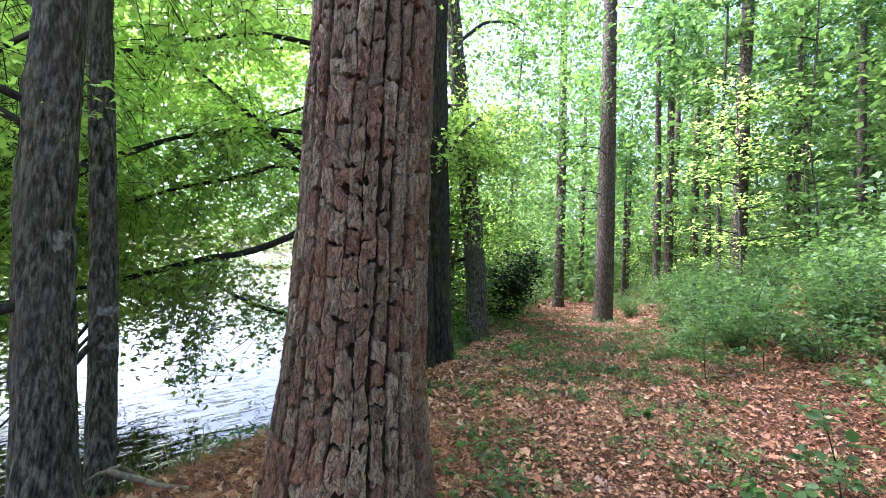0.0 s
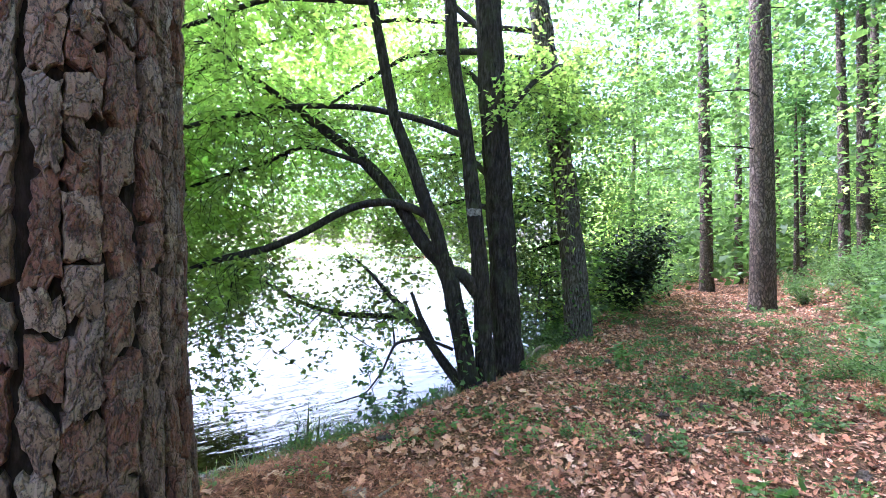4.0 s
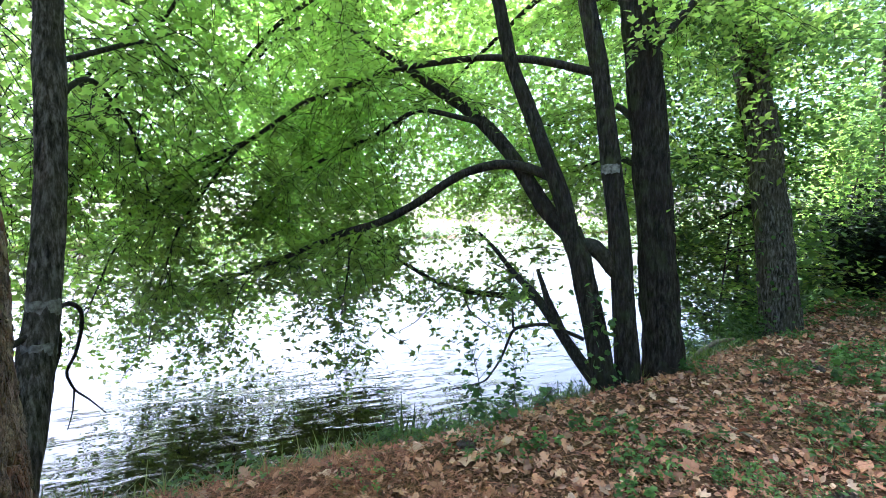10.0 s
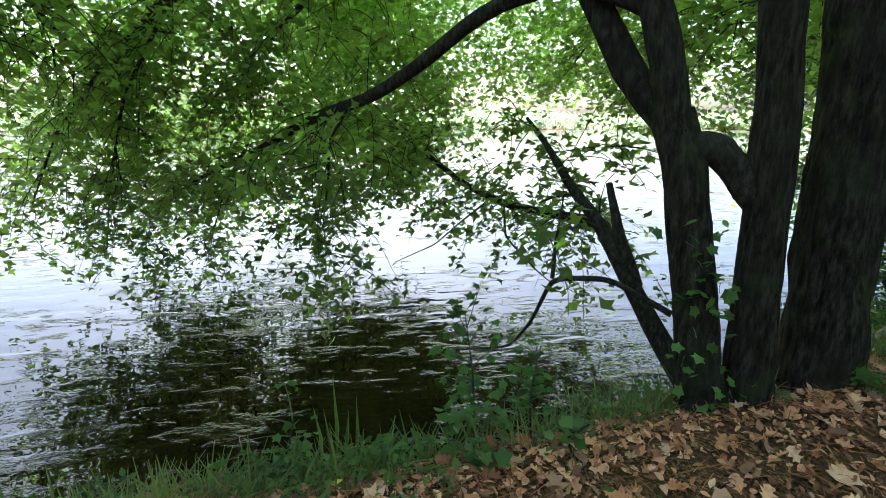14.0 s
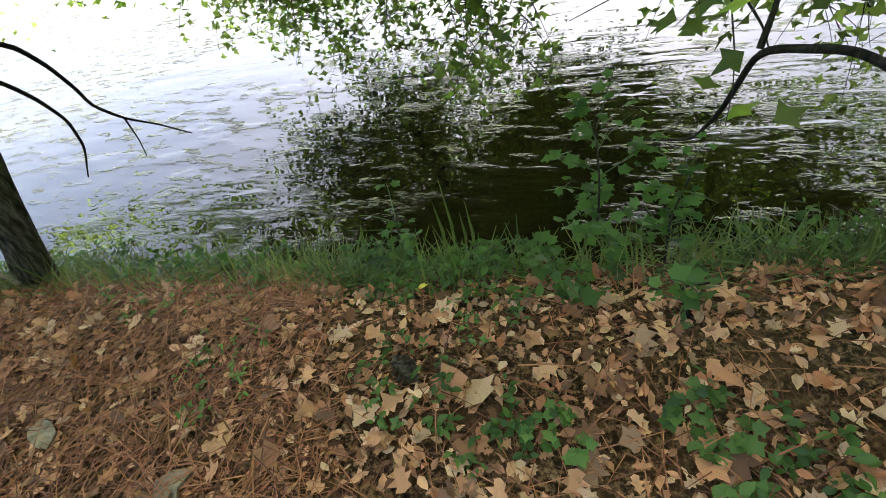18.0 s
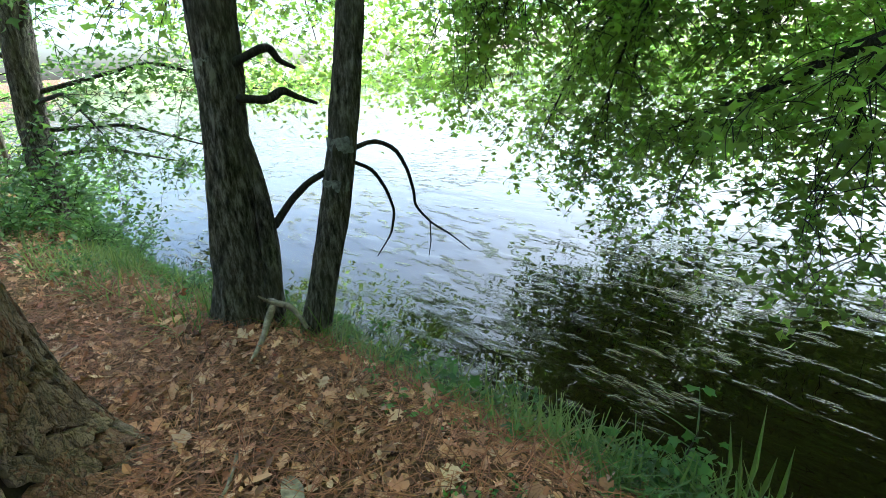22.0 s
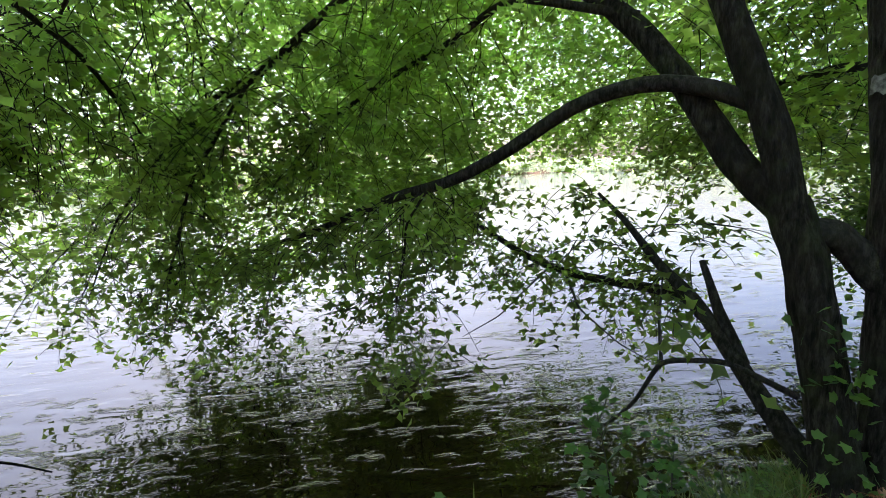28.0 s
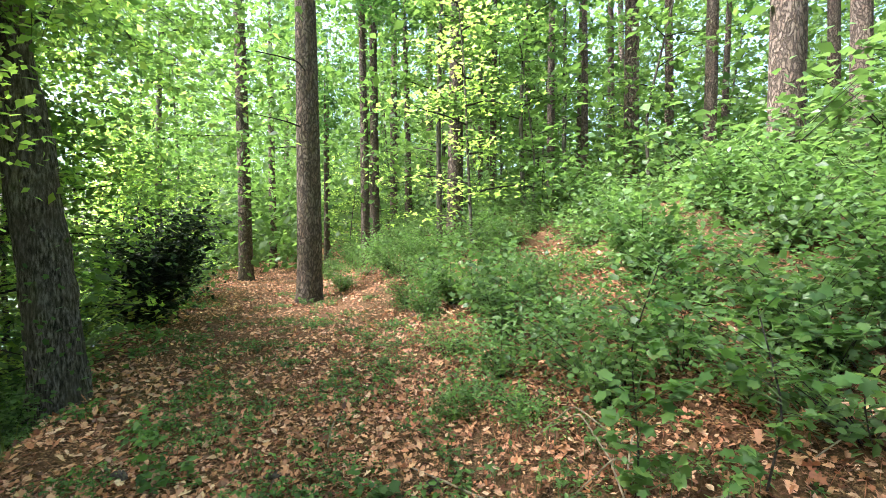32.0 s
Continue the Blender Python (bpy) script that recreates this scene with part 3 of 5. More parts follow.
part("bark_rest", mesh_of("bark_rest", np.concatenate(vs), [np.concatenate(qs), np.concatenate(ts)], PLATE, False), trunk, kind="stuff")
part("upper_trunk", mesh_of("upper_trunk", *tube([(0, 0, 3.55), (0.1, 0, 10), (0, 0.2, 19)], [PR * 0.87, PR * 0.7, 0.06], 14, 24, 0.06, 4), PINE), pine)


# ---- broadleaf trees on the bank ----
def twigs_on(line, count, length, droop, seed, start=0.15, up=0.0, sideways=1.0):
    """Side twigs of a limb, as polylines."""
    g = np.random.default_rng(seed)
    p = resample(line, 40)
    out = []
    for _ in range(count):
        k = int(g.uniform(start, 1) * 38)
        along = p[k + 1] - p[k]
        along /= np.linalg.norm(along) + 1e-9
        d = along * g.uniform(0.2, 1.0) + g.normal(0, 1, 3) * (sideways, sideways, 0.5) + (0, 0, up)
        d /= np.linalg.norm(d)
        ln = length * g.uniform(0.4, 1.1)
        q = [p[k]]
        for s in range(5):
            d = d + (g.normal(0, 0.16), g.normal(0, 0.16), -droop * g.uniform(0.5, 1.3))
            d = d / np.linalg.norm(d)
            q.append(q[-1] + d * ln / 5)
        out.append(np.array(q))
    return out


def leaf_points(lines, per_metre, off, seed, skip=0.1):
    g = np.random.default_rng(seed)
    pts = []
    for q in lines:
        seg = np.linalg.norm(np.diff(q, axis=0), axis=1).sum()
        n = g.poisson(per_metre * seg)
        u = g.uniform(skip, 1.05, n) * (len(q) - 1)
        k = np.clip(u.astype(int), 0, len(q) - 2)
        c = q[k] + (q[k + 1] - q[k]) * (u - k)[:, None]
        pts.append(c + g.normal(0, off, (n, 3)))
    return np.concatenate(pts) if pts else np.zeros((0, 3))


def open_air(p):
    """Whether points keep clear of the walking line."""
    return ~((p[:, 0] > -1.75) & (p[:, 1] < 5.4) & (p[:, 2] < 3.2))


def foliage(tree, limbs, twig_n, twig_len, sub_n, per_metre, size, seed, mat, droop=0.2, shape=STAR, off=0.05, flat=0.55, up=0.0, start=0.2, low=-0.55):
    """Twigs and leaves on limbs, as two parts of the tree."""
    lines = []
    for i, l in enumerate(limbs):
        ln = np.linalg.norm(np.diff(np.asarray(l, float), axis=0), axis=1).sum()
        first = twigs_on(l, int(twig_n * ln), twig_len, droop, seed + i, start, up)
        lines += first
        for j, q in enumerate(first):
            lines += twigs_on(q, sub_n, twig_len * 0.5, droop * 1.2, seed + 50 + 7 * i + j, 0.2)
    lines = [q for q in lines if q[:, 2].min() > low and open_air(q + tuple(tree.location)).all()]
    part("fine_branching", mesh_of("fine_branching", *joined([tube(q, [0.0045, 0.0015], 3, 6) for q in lines]), DARKB), tree, kind="stuff")
    pts = leaf_points(lines + [np.asarray(l, float)[len(l) // 2:] for l in limbs], per_metre, off, seed + 999)
    pts = pts[(pts[:, 2] > low) & open_air(pts + tuple(tree.location))]
    g = np.random.default_rng(seed)
    part("foliage", mesh_of("foliage", *leaves(pts, g.uniform(0.6, 1.25, len(pts)) * size, shape, flat, seed), mat), tree, kind="stuff")
    return len(pts)


def crown_points(centre, radius, n, seed, clumps=26, tight=0.2):
    """Points in uneven clumps through an ellipsoid, with gaps between them."""
    g = np.random.default_rng(seed)
    d = g.normal(0, 1, (clumps, 3))
    d /= np.linalg.norm(d, axis=1)[:, None]
    c = d * g.uniform(0.35, 1.0, (clumps, 1)) ** 0.6
    k = g.integers(0, clumps, n)
    p = c[k] + g.normal(0, tight, (n, 3)) * (1, 1, 0.55)
    return np.asarray(centre) + p * np.asarray(radius)


LEAN_AT = np.array((-0.6, 6.7, 0.0))
leaning = base_of("leaning_maple", (-0.6, 6.7, 0), "dark leaning maple with forked stems arching over the lake", "tree")
C1 = [(-0.45, 6.6, -0.4), (-0.62, 6.6, 0.46), (-0.77, 6.6, 1.14), (-0.86, 6.6, 1.36)]
C1L = [(-0.83, 6.6, 1.3), (-1.09, 6.6, 1.54), (-1.41, 6.6, 2.04), (-1.69, 6.6, 2.38), (-2.05, 6.6, 2.7), (-3.0, 6.5, 3.4), (-4.2, 6.4, 4.3)]
C1R = [(-0.83, 6.6, 1.3), (-0.93, 6.58, 1.71), (-1.11, 6.55, 2.18), (-1.27, 6.55, 2.61), (-1.42, 6.55, 2.95), (-1.75, 6.5, 4.6), (-2.2, 6.4, 6.5)]
ARCH = [(-0.99, 6.58, 1.84), (-1.08, 6.56, 1.9), (-1.25, 6.52, 1.98), (-1.53, 6.45, 2.04), (-1.9, 6.3, 1.95), (-2.32, 6.15, 1.68), (-2.75, 6.0, 1.47), (-3.2, 5.85, 1.38), (-4.1, 5.6, 1.06), (-5.4, 5.4, 0.72), (-6.6, 5.3, 0.42)]
C2 = [(-0.38, 6.8, -0.2), (-0.47, 6.8, 1.36), (-0.56, 6.8, 2.16), (-0.63, 6.8, 2.78), (-0.80, 6.8, 3.7), (-1.0, 6.9, 7), (-0.9, 7.1, 10)]
JOIN = [(-0.80, 6.62, 1.2), (-0.66, 6.7, 1.2), (-0.46, 6.8, 0.95)]
LOW1 = [(-0.5, 6.8, -0.3), (-0.9, 6.8, 0.15), (-1.14, 6.8, 0.45), (-1.38, 6.85, 0.72), (-1.62, 6.9, 0.88), (-1.9, 6.95, 1.15), (-2.2, 7.05, 1.35)]
LOW2 = [(-1.3, 6.84, 0.62), (-1.55, 7.2, 0.62), (-1.92, 7.42, 0.57), (-2.34, 7.46, 0.55), (-2.76, 7.4, 0.58), (-3.2, 7.34, 0.7), (-3.7, 7.25, 0.95), (-4.4, 7.2, 1.4)]
LOW3 = [(-1.05, 6.82, 0.36), (-1.22, 6.84, 0.68), (-1.35, 6.9, 0.95)]
TOP = [(-0.65, 6.8, 2.8), (-1.15, 6.6, 3.0), (-1.9, 6.6, 3.2), (-2.73, 6.3, 3.2), (-3.5, 5.6, 2.85), (-4.25, 5.34, 2.47), (-5.0, 5.0, 2.25), (-5.75, 4.8, 1.9), (-6.5, 4.2, 1.2), (-7.0, 3.8, 0.7)]
CURTAIN = [[(-3.5, 5.6, 2.85), (-4.2, 5.1, 2.3), (-4.7, 4.7, 1.5), (-4.9, 4.5, 0.7), (-4.9, 4.4, 0.15)], [(-4.4, 5.3, 2.42), (-5.1, 4.7, 1.9), (-5.3, 4.2, 1.2), (-5.2, 3.9, 0.5)],
           [(-4.6, 4.4, 3.8), (-4.8, 3.8, 2.8), (-4.9, 3.4, 1.9), (-4.9, 3.1, 1.2)], [(-3.2, 4.9, 4.7), (-3.9, 4.3, 3.4), (-4.3, 3.9, 2.5), (-4.5, 3.6, 1.6)], [(-5.6, 4.85, 1.95), (-6.2, 4.9, 1.3), (-6.6, 4.9, 0.6), (-6.7, 4.9, 0.1)]]
SEC = [(-1.69, 6.6, 2.45), (-2.52, 6.35, 2.74), (-2.94, 6.22, 2.51), (-3.7, 5.99, 2.28), (-4.55, 5.74, 1.88), (-5.7, 5.5, 1.4)]
HIGH = [(-1.75, 6.5, 4.4), (-2.9, 6.2, 4.5), (-4.4, 5.8, 4.0), (-6.0, 5.6, 3.2), (-7.6, 5.6, 2.4)]
HIGH2 = [(-0.95, 6.8, 5.2), (-2.0, 5.8, 5.2), (-3.2, 4.9, 4.7), (-4.6, 4.4, 3.8), (-6.0, 4.2, 2.8)]
HIGH3 = [(-2.2, 6.4, 6.3), (-3.6, 7.0, 5.8), (-5.2, 7.6, 4.6), (-7.0, 8.0, 3.2)]
HANG1 = [(-2.93, 5.92, 1.42), (-3.08, 5.82, 1.16), (-3.15, 5.83, 0.84), (-3.22, 5.8, 0.54), (-3.3, 5.84, 0.16)]
HANG2 = [(-4.6, 5.55, 0.92), (-4.9, 5.5, 0.68), (-4.93, 5.35, 0.25), (-4.95, 5.2, -0.25)]
TWA = [(-2.9, 7.38, 0.62), (-2.97, 7.04, 0.4), (-3.03, 6.8, 0.22), (-3.1, 6.4, 0.1)]
TWB = [(-2.7, 7.35, 0.58), (-2.3, 6.97, 0.41), (-1.9, 6.9, 0.24), (-1.5, 6.6, 0.3)]
TWC = [(-0.72, 6.6, 0.35), (-1.04, 6.5, 0.48), (-1.35, 6.4, 0.42), (-1.52, 6.43, 0.07), (-1.76, 6.5, -0.22), (-2.05, 6.3, -0.3)]
TWD = [(-1.35, 6.4, 0.42), (-1.42, 6.5, 0.62), (-1.46, 6.6, 0.9)]
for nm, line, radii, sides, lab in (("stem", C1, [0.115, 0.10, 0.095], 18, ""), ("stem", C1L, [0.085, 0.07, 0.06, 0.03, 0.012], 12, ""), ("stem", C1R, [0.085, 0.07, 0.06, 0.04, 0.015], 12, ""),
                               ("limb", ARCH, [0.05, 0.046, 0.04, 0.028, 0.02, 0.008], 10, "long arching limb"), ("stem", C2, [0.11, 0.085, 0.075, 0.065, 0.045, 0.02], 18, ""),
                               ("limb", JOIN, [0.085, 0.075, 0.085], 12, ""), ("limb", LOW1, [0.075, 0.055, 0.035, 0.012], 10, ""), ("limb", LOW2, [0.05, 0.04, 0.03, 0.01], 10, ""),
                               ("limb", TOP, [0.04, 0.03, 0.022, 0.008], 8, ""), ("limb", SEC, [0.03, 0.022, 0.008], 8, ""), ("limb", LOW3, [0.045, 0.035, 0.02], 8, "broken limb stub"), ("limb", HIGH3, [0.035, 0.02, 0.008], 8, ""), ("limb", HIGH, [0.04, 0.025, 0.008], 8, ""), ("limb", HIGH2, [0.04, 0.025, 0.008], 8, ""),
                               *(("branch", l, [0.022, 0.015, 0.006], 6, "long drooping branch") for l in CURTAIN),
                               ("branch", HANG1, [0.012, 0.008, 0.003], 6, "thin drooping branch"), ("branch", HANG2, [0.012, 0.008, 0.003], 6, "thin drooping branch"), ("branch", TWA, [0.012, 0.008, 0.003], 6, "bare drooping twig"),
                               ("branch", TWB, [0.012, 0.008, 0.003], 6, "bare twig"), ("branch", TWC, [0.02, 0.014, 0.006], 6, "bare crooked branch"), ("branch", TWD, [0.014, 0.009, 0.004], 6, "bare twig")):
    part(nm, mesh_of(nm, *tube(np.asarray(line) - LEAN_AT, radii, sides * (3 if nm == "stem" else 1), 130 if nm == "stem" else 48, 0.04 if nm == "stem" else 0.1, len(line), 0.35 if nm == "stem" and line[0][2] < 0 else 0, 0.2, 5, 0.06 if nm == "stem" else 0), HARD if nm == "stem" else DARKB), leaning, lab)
foliage(leaning, [np.asarray(l) - LEAN_AT for l in (ARCH[4:], TOP[1:], SEC, LOW2, C1L[3:], LOW1[2:], HIGH, HIGH2, HIGH3, HANG1, HANG2, *CURTAIN)], 10, 1.15, 4, 19, 0.085, 11, LEAF, 0.2, LOBE3)


def simple_tree(name, label, line, radii, mat, flare=0.4, sides=18, seed=0, n=60, rough=0.1, ridge=0.07):
    x, y, z = line[0]
    t = base_of(name, (x, y, hz(x, y)), label, "tree")
    shift = np.asarray(line, float) - (x, y, hz(x, y))
    part("trunk", mesh_of("trunk", *tube(shift, radii, sides * 3, n * 3, rough * 0.4, seed, flare, 0.22, 5, ridge), mat), t)
    return t


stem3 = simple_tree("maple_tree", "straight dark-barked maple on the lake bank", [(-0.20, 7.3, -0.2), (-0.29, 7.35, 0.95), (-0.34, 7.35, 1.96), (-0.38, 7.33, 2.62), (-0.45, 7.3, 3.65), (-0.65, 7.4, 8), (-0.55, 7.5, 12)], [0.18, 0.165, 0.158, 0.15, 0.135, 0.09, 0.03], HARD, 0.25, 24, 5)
dtree = simple_tree("ivy_tree", "tall leaning hardwood trunk with ivy on its bark", [(0.52, 10.2, -0.2), (0.40, 10.25, 1.33), (0.23, 10.35, 2.8), (-0.02, 10.4, 4.5), (-0.6, 10.5, 9), (-0.8, 10.5, 14)], [0.23, 0.205, 0.19, 0.17, 0.12, 0.05], BANKB, 0.22, 26, 6)
atree = simple_tree("bank_tree", "thick grey-brown hardwood trunk leaning at the water's edge", [(-2.03, 2.37, -0.3), (-2.168, 2.41, 0.74), (-2.22, 2.43, 1.19), (-2.265, 2.445, 1.65), (-2.38, 2.53, 4.0), (-2.5, 2.7, 8), (-2.6, 2.8, 11)], [0.135, 0.125, 0.118, 0.112, 0.09, 0.06, 0.03], BANKB, 0.8, 26, 7)
btree = simple_tree("slim_bank_tree", "slim hardwood trunk with pale lichen bands at the water's edge", [(-2.06, 2.78, -0.45), (-2.256, 2.973, 0.44), (-2.367, 3.066, 1.0), (-2.475, 3.139, 1.6), (-2.68, 3.21, 3.0), (-2.9, 3.3, 6), (-3.0, 3.4, 9)], [0.084, 0.079, 0.075, 0.072, 0.06, 0.045, 0.02], BANKB, 0.3, 20, 8)
jtree = simple_tree("far_bank_tree", "slender dark hardwood on the bank behind", [(-3.6, -1.95, -0.3), (-3.72, -1.9, 1.1), (-3.85, -1.82, 2.15), (-4.2, -1.6, 5), (-4.4, -1.5, 8)], [0.15, 0.145, 0.135, 0.09, 0.03], BANKB, 0.3, 14, 9, 30)


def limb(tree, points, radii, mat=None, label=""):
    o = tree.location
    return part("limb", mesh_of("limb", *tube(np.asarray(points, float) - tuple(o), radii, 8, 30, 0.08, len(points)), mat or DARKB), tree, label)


limb(atree, [(-2.14, 2.53, -0.25), (-2.19, 2.58, 0.35), (-2.2, 2.59, 0.7), (-2.21, 2.54, 1.0), (-2.22, 2.47, 1.25)], [0.085, 0.065, 0.055, 0.04, 0.025], BANKB, "second stem fused to the trunk")
limb(atree, [(-2.25, 2.60, 0.5), (-2.3, 2.72, 0.66), (-2.3, 2.86, 0.77), (-2.3, 2.98, 0.83)], [0.026, 0.022, 0.018])
limb(atree, [(-2.22, 2.53, 1.42), (-2.28, 2.68, 1.49), (-2.34, 2.71, 1.5), (-2.39, 2.72, 1.43), (-2.45, 2.78, 1.39)], [0.026, 0.022, 0.024, 0.018, 0.010], None, "crooked broken limb")
limb(atree, [(-2.2, 2.52, 1.25), (-2.28, 2.69, 1.23), (-2.35, 2.74, 1.28), (-2.42, 2.77, 1.24), (-2.5, 2.86, 1.19)], [0.028, 0.022, 0.026, 0.017, 0.009], None, "crooked broken limb")
limb(atree, [(-2.22, 2.36, 1.1), (-2.3, 2.24, 1.04), (-2.4, 2.12, 1.1), (-2.6, 1.98, 1.08), (-2.85, 1.8, 1.2)], [0.03, 0.026, 0.012], None, "crooked limb")
limb(atree, [(-2.27, 2.5, 1.9), (-2.38, 2.68, 2.04), (-2.49, 2.77, 2.19), (-2.62, 2.85, 2.45), (-3.0, 3.1, 3.0)], [0.035, 0.03, 0.024, 0.012])
limb(atree, [(-2.28, 2.5, 2.13), (-2.39, 2.66, 2.25), (-2.5, 2.77, 2.45), (-2.9, 2.9, 3.0)], [0.028, 0.024, 0.01])
TW1 = [(-2.35, 3.06, 0.92), (-2.49, 3.2, 0.98), (-2.6, 3.29, 0.91), (-2.72, 3.31, 0.76), (-2.84, 3.3, 0.59), (-2.95, 3.26, 0.45), (-3.07, 3.33, 0.29), (-3.18, 3.44, 0.17), (-3.3, 3.57, 0.0)]
TW2 = [(-2.34, 3.06, 0.9), (-2.52, 3.16, 0.8), (-2.66, 3.18, 0.64), (-2.81, 3.16, 0.45), (-2.95, 3.06, 0.23), (-3.1, 2.86, -0.02)]
TW3 = [(-3.06, 3.33, 0.3), (-3.08, 3.32, 0.14), (-3.1, 3.29, 0.01)]
for ln, rr in ((TW1, [0.016, 0.013, 0.011, 0.008, 0.004]), (TW2, [0.013, 0.011, 0.009, 0.004]), (TW3, [0.007, 0.003])):
    limb(btree, ln, rr, None, "bare drooping branch")


def local(tree, lines):
    return [np.asarray(l, float) - tuple(tree.location) for l in lines]


AL = [[(-2.27, 2.46, 2.3), (-2.5, 2.7, 2.7), (-3.0, 3.0, 2.8), (-4.2, 3.1, 2.1), (-5.2, 3.3, 1.6)], [(-2.28, 2.45, 1.95), (-3.2, 2.1, 2.5), (-4.2, 1.8, 2.4), (-5.4, 1.4, 2.0)], [(-2.31, 2.48, 2.6), (-3.4, 3.1, 3.3), (-4.8, 3.6, 3.4), (-6.2, 4.0, 2.8)],
      [(-2.34, 2.5, 3.2), (-2.6, 3.5, 4.0), (-2.9, 4.6, 4.2)], [(-2.37, 2.52, 3.8), (-3.0, 1.2, 4.4), (-3.4, 0.0, 4.4)], [(-2.28, 2.45, 2.1), (-3.4, 1.4, 2.6), (-4.4, 0.2, 2.2)]]
for l in AL:
    limb(atree, l, [0.024, 0.017, 0.007])
foliage(atree, local(atree, AL), 8, 1.15, 3, 15, 0.08, 200, LEAF, 0.16, LOBE3)
BL = [[(-2.56, 3.17, 2.1), (-2.7, 3.3, 2.35), (-3.0, 3.5, 2.5), (-3.8, 4.0, 2.3), (-5.0, 4.5, 1.8), (-6.0, 4.8, 1.2)], [(-2.59, 3.18, 2.4), (-3.3, 4.0, 3.0), (-4.4, 4.8, 2.9), (-5.8, 5.2, 2.1)], [(-2.71, 3.22, 3.4), (-2.6, 4.4, 4.2), (-2.6, 5.6, 4.3)], [(-2.52, 3.155, 1.9), (-3.4, 3.3, 2.3), (-4.6, 3.6, 2.1), (-5.8, 3.9, 1.5)]]
for l in BL:
    limb(btree, l, [0.02, 0.014, 0.006])
foliage(btree, local(btree, BL), 8, 1.1, 3, 14, 0.08, 300, LEAF, 0.2, LOBE3)
JL = [[(-3.72, -1.92, 0.90), (-4.28, -1.20, 0.90), (-4.98, -0.60, 0.50)], [(-3.74, -1.85, 1.20), (-3.58, -1.10, 1.30), (-3.38, -0.50, 0.90)], [(-3.70, -1.97, 0.60), (-4.38, -1.80, 0.60), (-5.38, -1.40, 0.20)], [(-3.77, -1.68, 2.00), (-3.38, -0.80, 2.40), (-2.98, 0.00, 2.40)], [(-3.74, -1.83, 1.30), (-4.58, -0.90, 1.60), (-5.38, 0.00, 1.20)], [(-3.80, -1.59, 2.80), (-4.78, -1.00, 3.40), (-5.78, -0.40, 3.40)], [(-3.75, -1.77, 1.60), (-3.58, -2.60, 2.00), (-3.38, -3.60, 2.00)]]
for l in JL:
    limb(jtree, l, [0.03, 0.02, 0.008])
foliage(jtree, local(jtree, JL), 8, 1.0, 3, 14, 0.085, 400, LEAFY, 0.15, LOBE3)


CL = [[(-0.3, 7.3, 2.2), (-1.0, 8.2, 2.9), (-2.2, 9.2, 3.1), (-3.6, 10.0, 2.6), (-4.8, 10.6, 1.9)], [(-0.45, 7.3, 3.4), (-1.2, 8.6, 4.4), (-2.6, 9.6, 4.8), (-4.2, 10.2, 4.4)], [(-0.4, 7.3, 3.0), (0.0, 8.0, 3.8), (0.3, 9.0, 4.4), (0.4, 10.4, 4.4)],
      [(-0.5, 7.35, 4.2), (-1.6, 7.8, 5.4), (-3.0, 8.4, 6.0), (-4.6, 8.8, 5.8)], [(-0.3, 7.3, 1.9), (-0.9, 8.0, 2.2), (-1.8, 8.8, 2.2), (-2.8, 9.4, 1.6)]]
for l in CL:
    limb(stem3, l, [0.045, 0.025, 0.008])
foliage(stem3, local(stem3, CL), 11, 1.2, 4, 28, 0.085, 500, LEAF, 0.14, LOBE3)
DL = [[(0.31, 10.30, 2.20), (-0.49, 11.15, 2.60), (-1.69, 12.15, 2.60), (-2.89, 12.95, 2.00)], [(0.01, 10.30, 4.00), (-1.09, 11.35, 5.00), (-2.69, 12.35, 5.20), (-4.29, 12.95, 4.60)], [(0.36, 10.30, 1.70), (-0.19, 10.95, 1.60), (-0.79, 11.55, 1.30), (-1.29, 11.95, 0.70)],
      [(0.11, 10.30, 3.50), (0.81, 11.35, 4.40), (1.11, 12.55, 4.60)], [(0.21, 10.35, 3.00), (0.11, 9.55, 3.80), (-0.29, 8.75, 4.40)]]
for l in DL:
    limb(dtree, l, [0.05, 0.028, 0.008])
foliage(dtree, local(dtree, DL), 11, 1.3, 4, 26, 0.095, 600, LEAFY, 0.14, RHOMB)


def crown(tree, centre, radius, n, size, seed, mat, shape=RHOMB, clumps=30, tight=0.2):
    p = crown_points(np.asarray(centre) - np.array(tree.location), radius, n, seed, clumps, tight)
    p = p[open_air(p + tuple(tree.location))]
    n = len(p)
    g = np.random.default_rng(seed)
    return part("crown", mesh_of("crown", *leaves(p, g.uniform(0.6, 1.3, n) * size, shape, 0.6, seed), mat), tree, kind="stuff")


crown(leaning, (-4.4, 7.6, 4.6), (3.1, 3.2, 2.5), 6500, 0.09, 1, LEAF, LOBE3, clumps=220, tight=0.18)
crown(stem3, (-1.2, 7.9, 8.5), (2.4, 2.8, 3.2), 1300, 0.14, 2, LEAF)
crown(dtree, (-1.0, 11.2, 8.5), (2.6, 3.0, 4.0), 2200, 0.14, 3, LEAFY)
crown(atree, (-4.6, 2.2, 5.4), (3.4, 3.4, 2.8), 3500, 0.09, 4, LEAF, LOBE3, clumps=90, tight=0.13)
crown(btree, (-5.0, 4.6, 4.6), (3.4, 2.6, 2.0), 1500, 0.09, 5, LEAF, LOBE3, clumps=90, tight=0.13)
crown(stem3, (-2.2, 10.0, 3.6), (3.4, 2.2, 2.4), 7000, 0.10, 12, LEAF, clumps=60, tight=0.18)
crown(dtree, (-0.6, 13.0, 3.4), (2.6, 2.4, 2.8), 6000, 0.11, 13, LEAFY, clumps=50, tight=0.2)
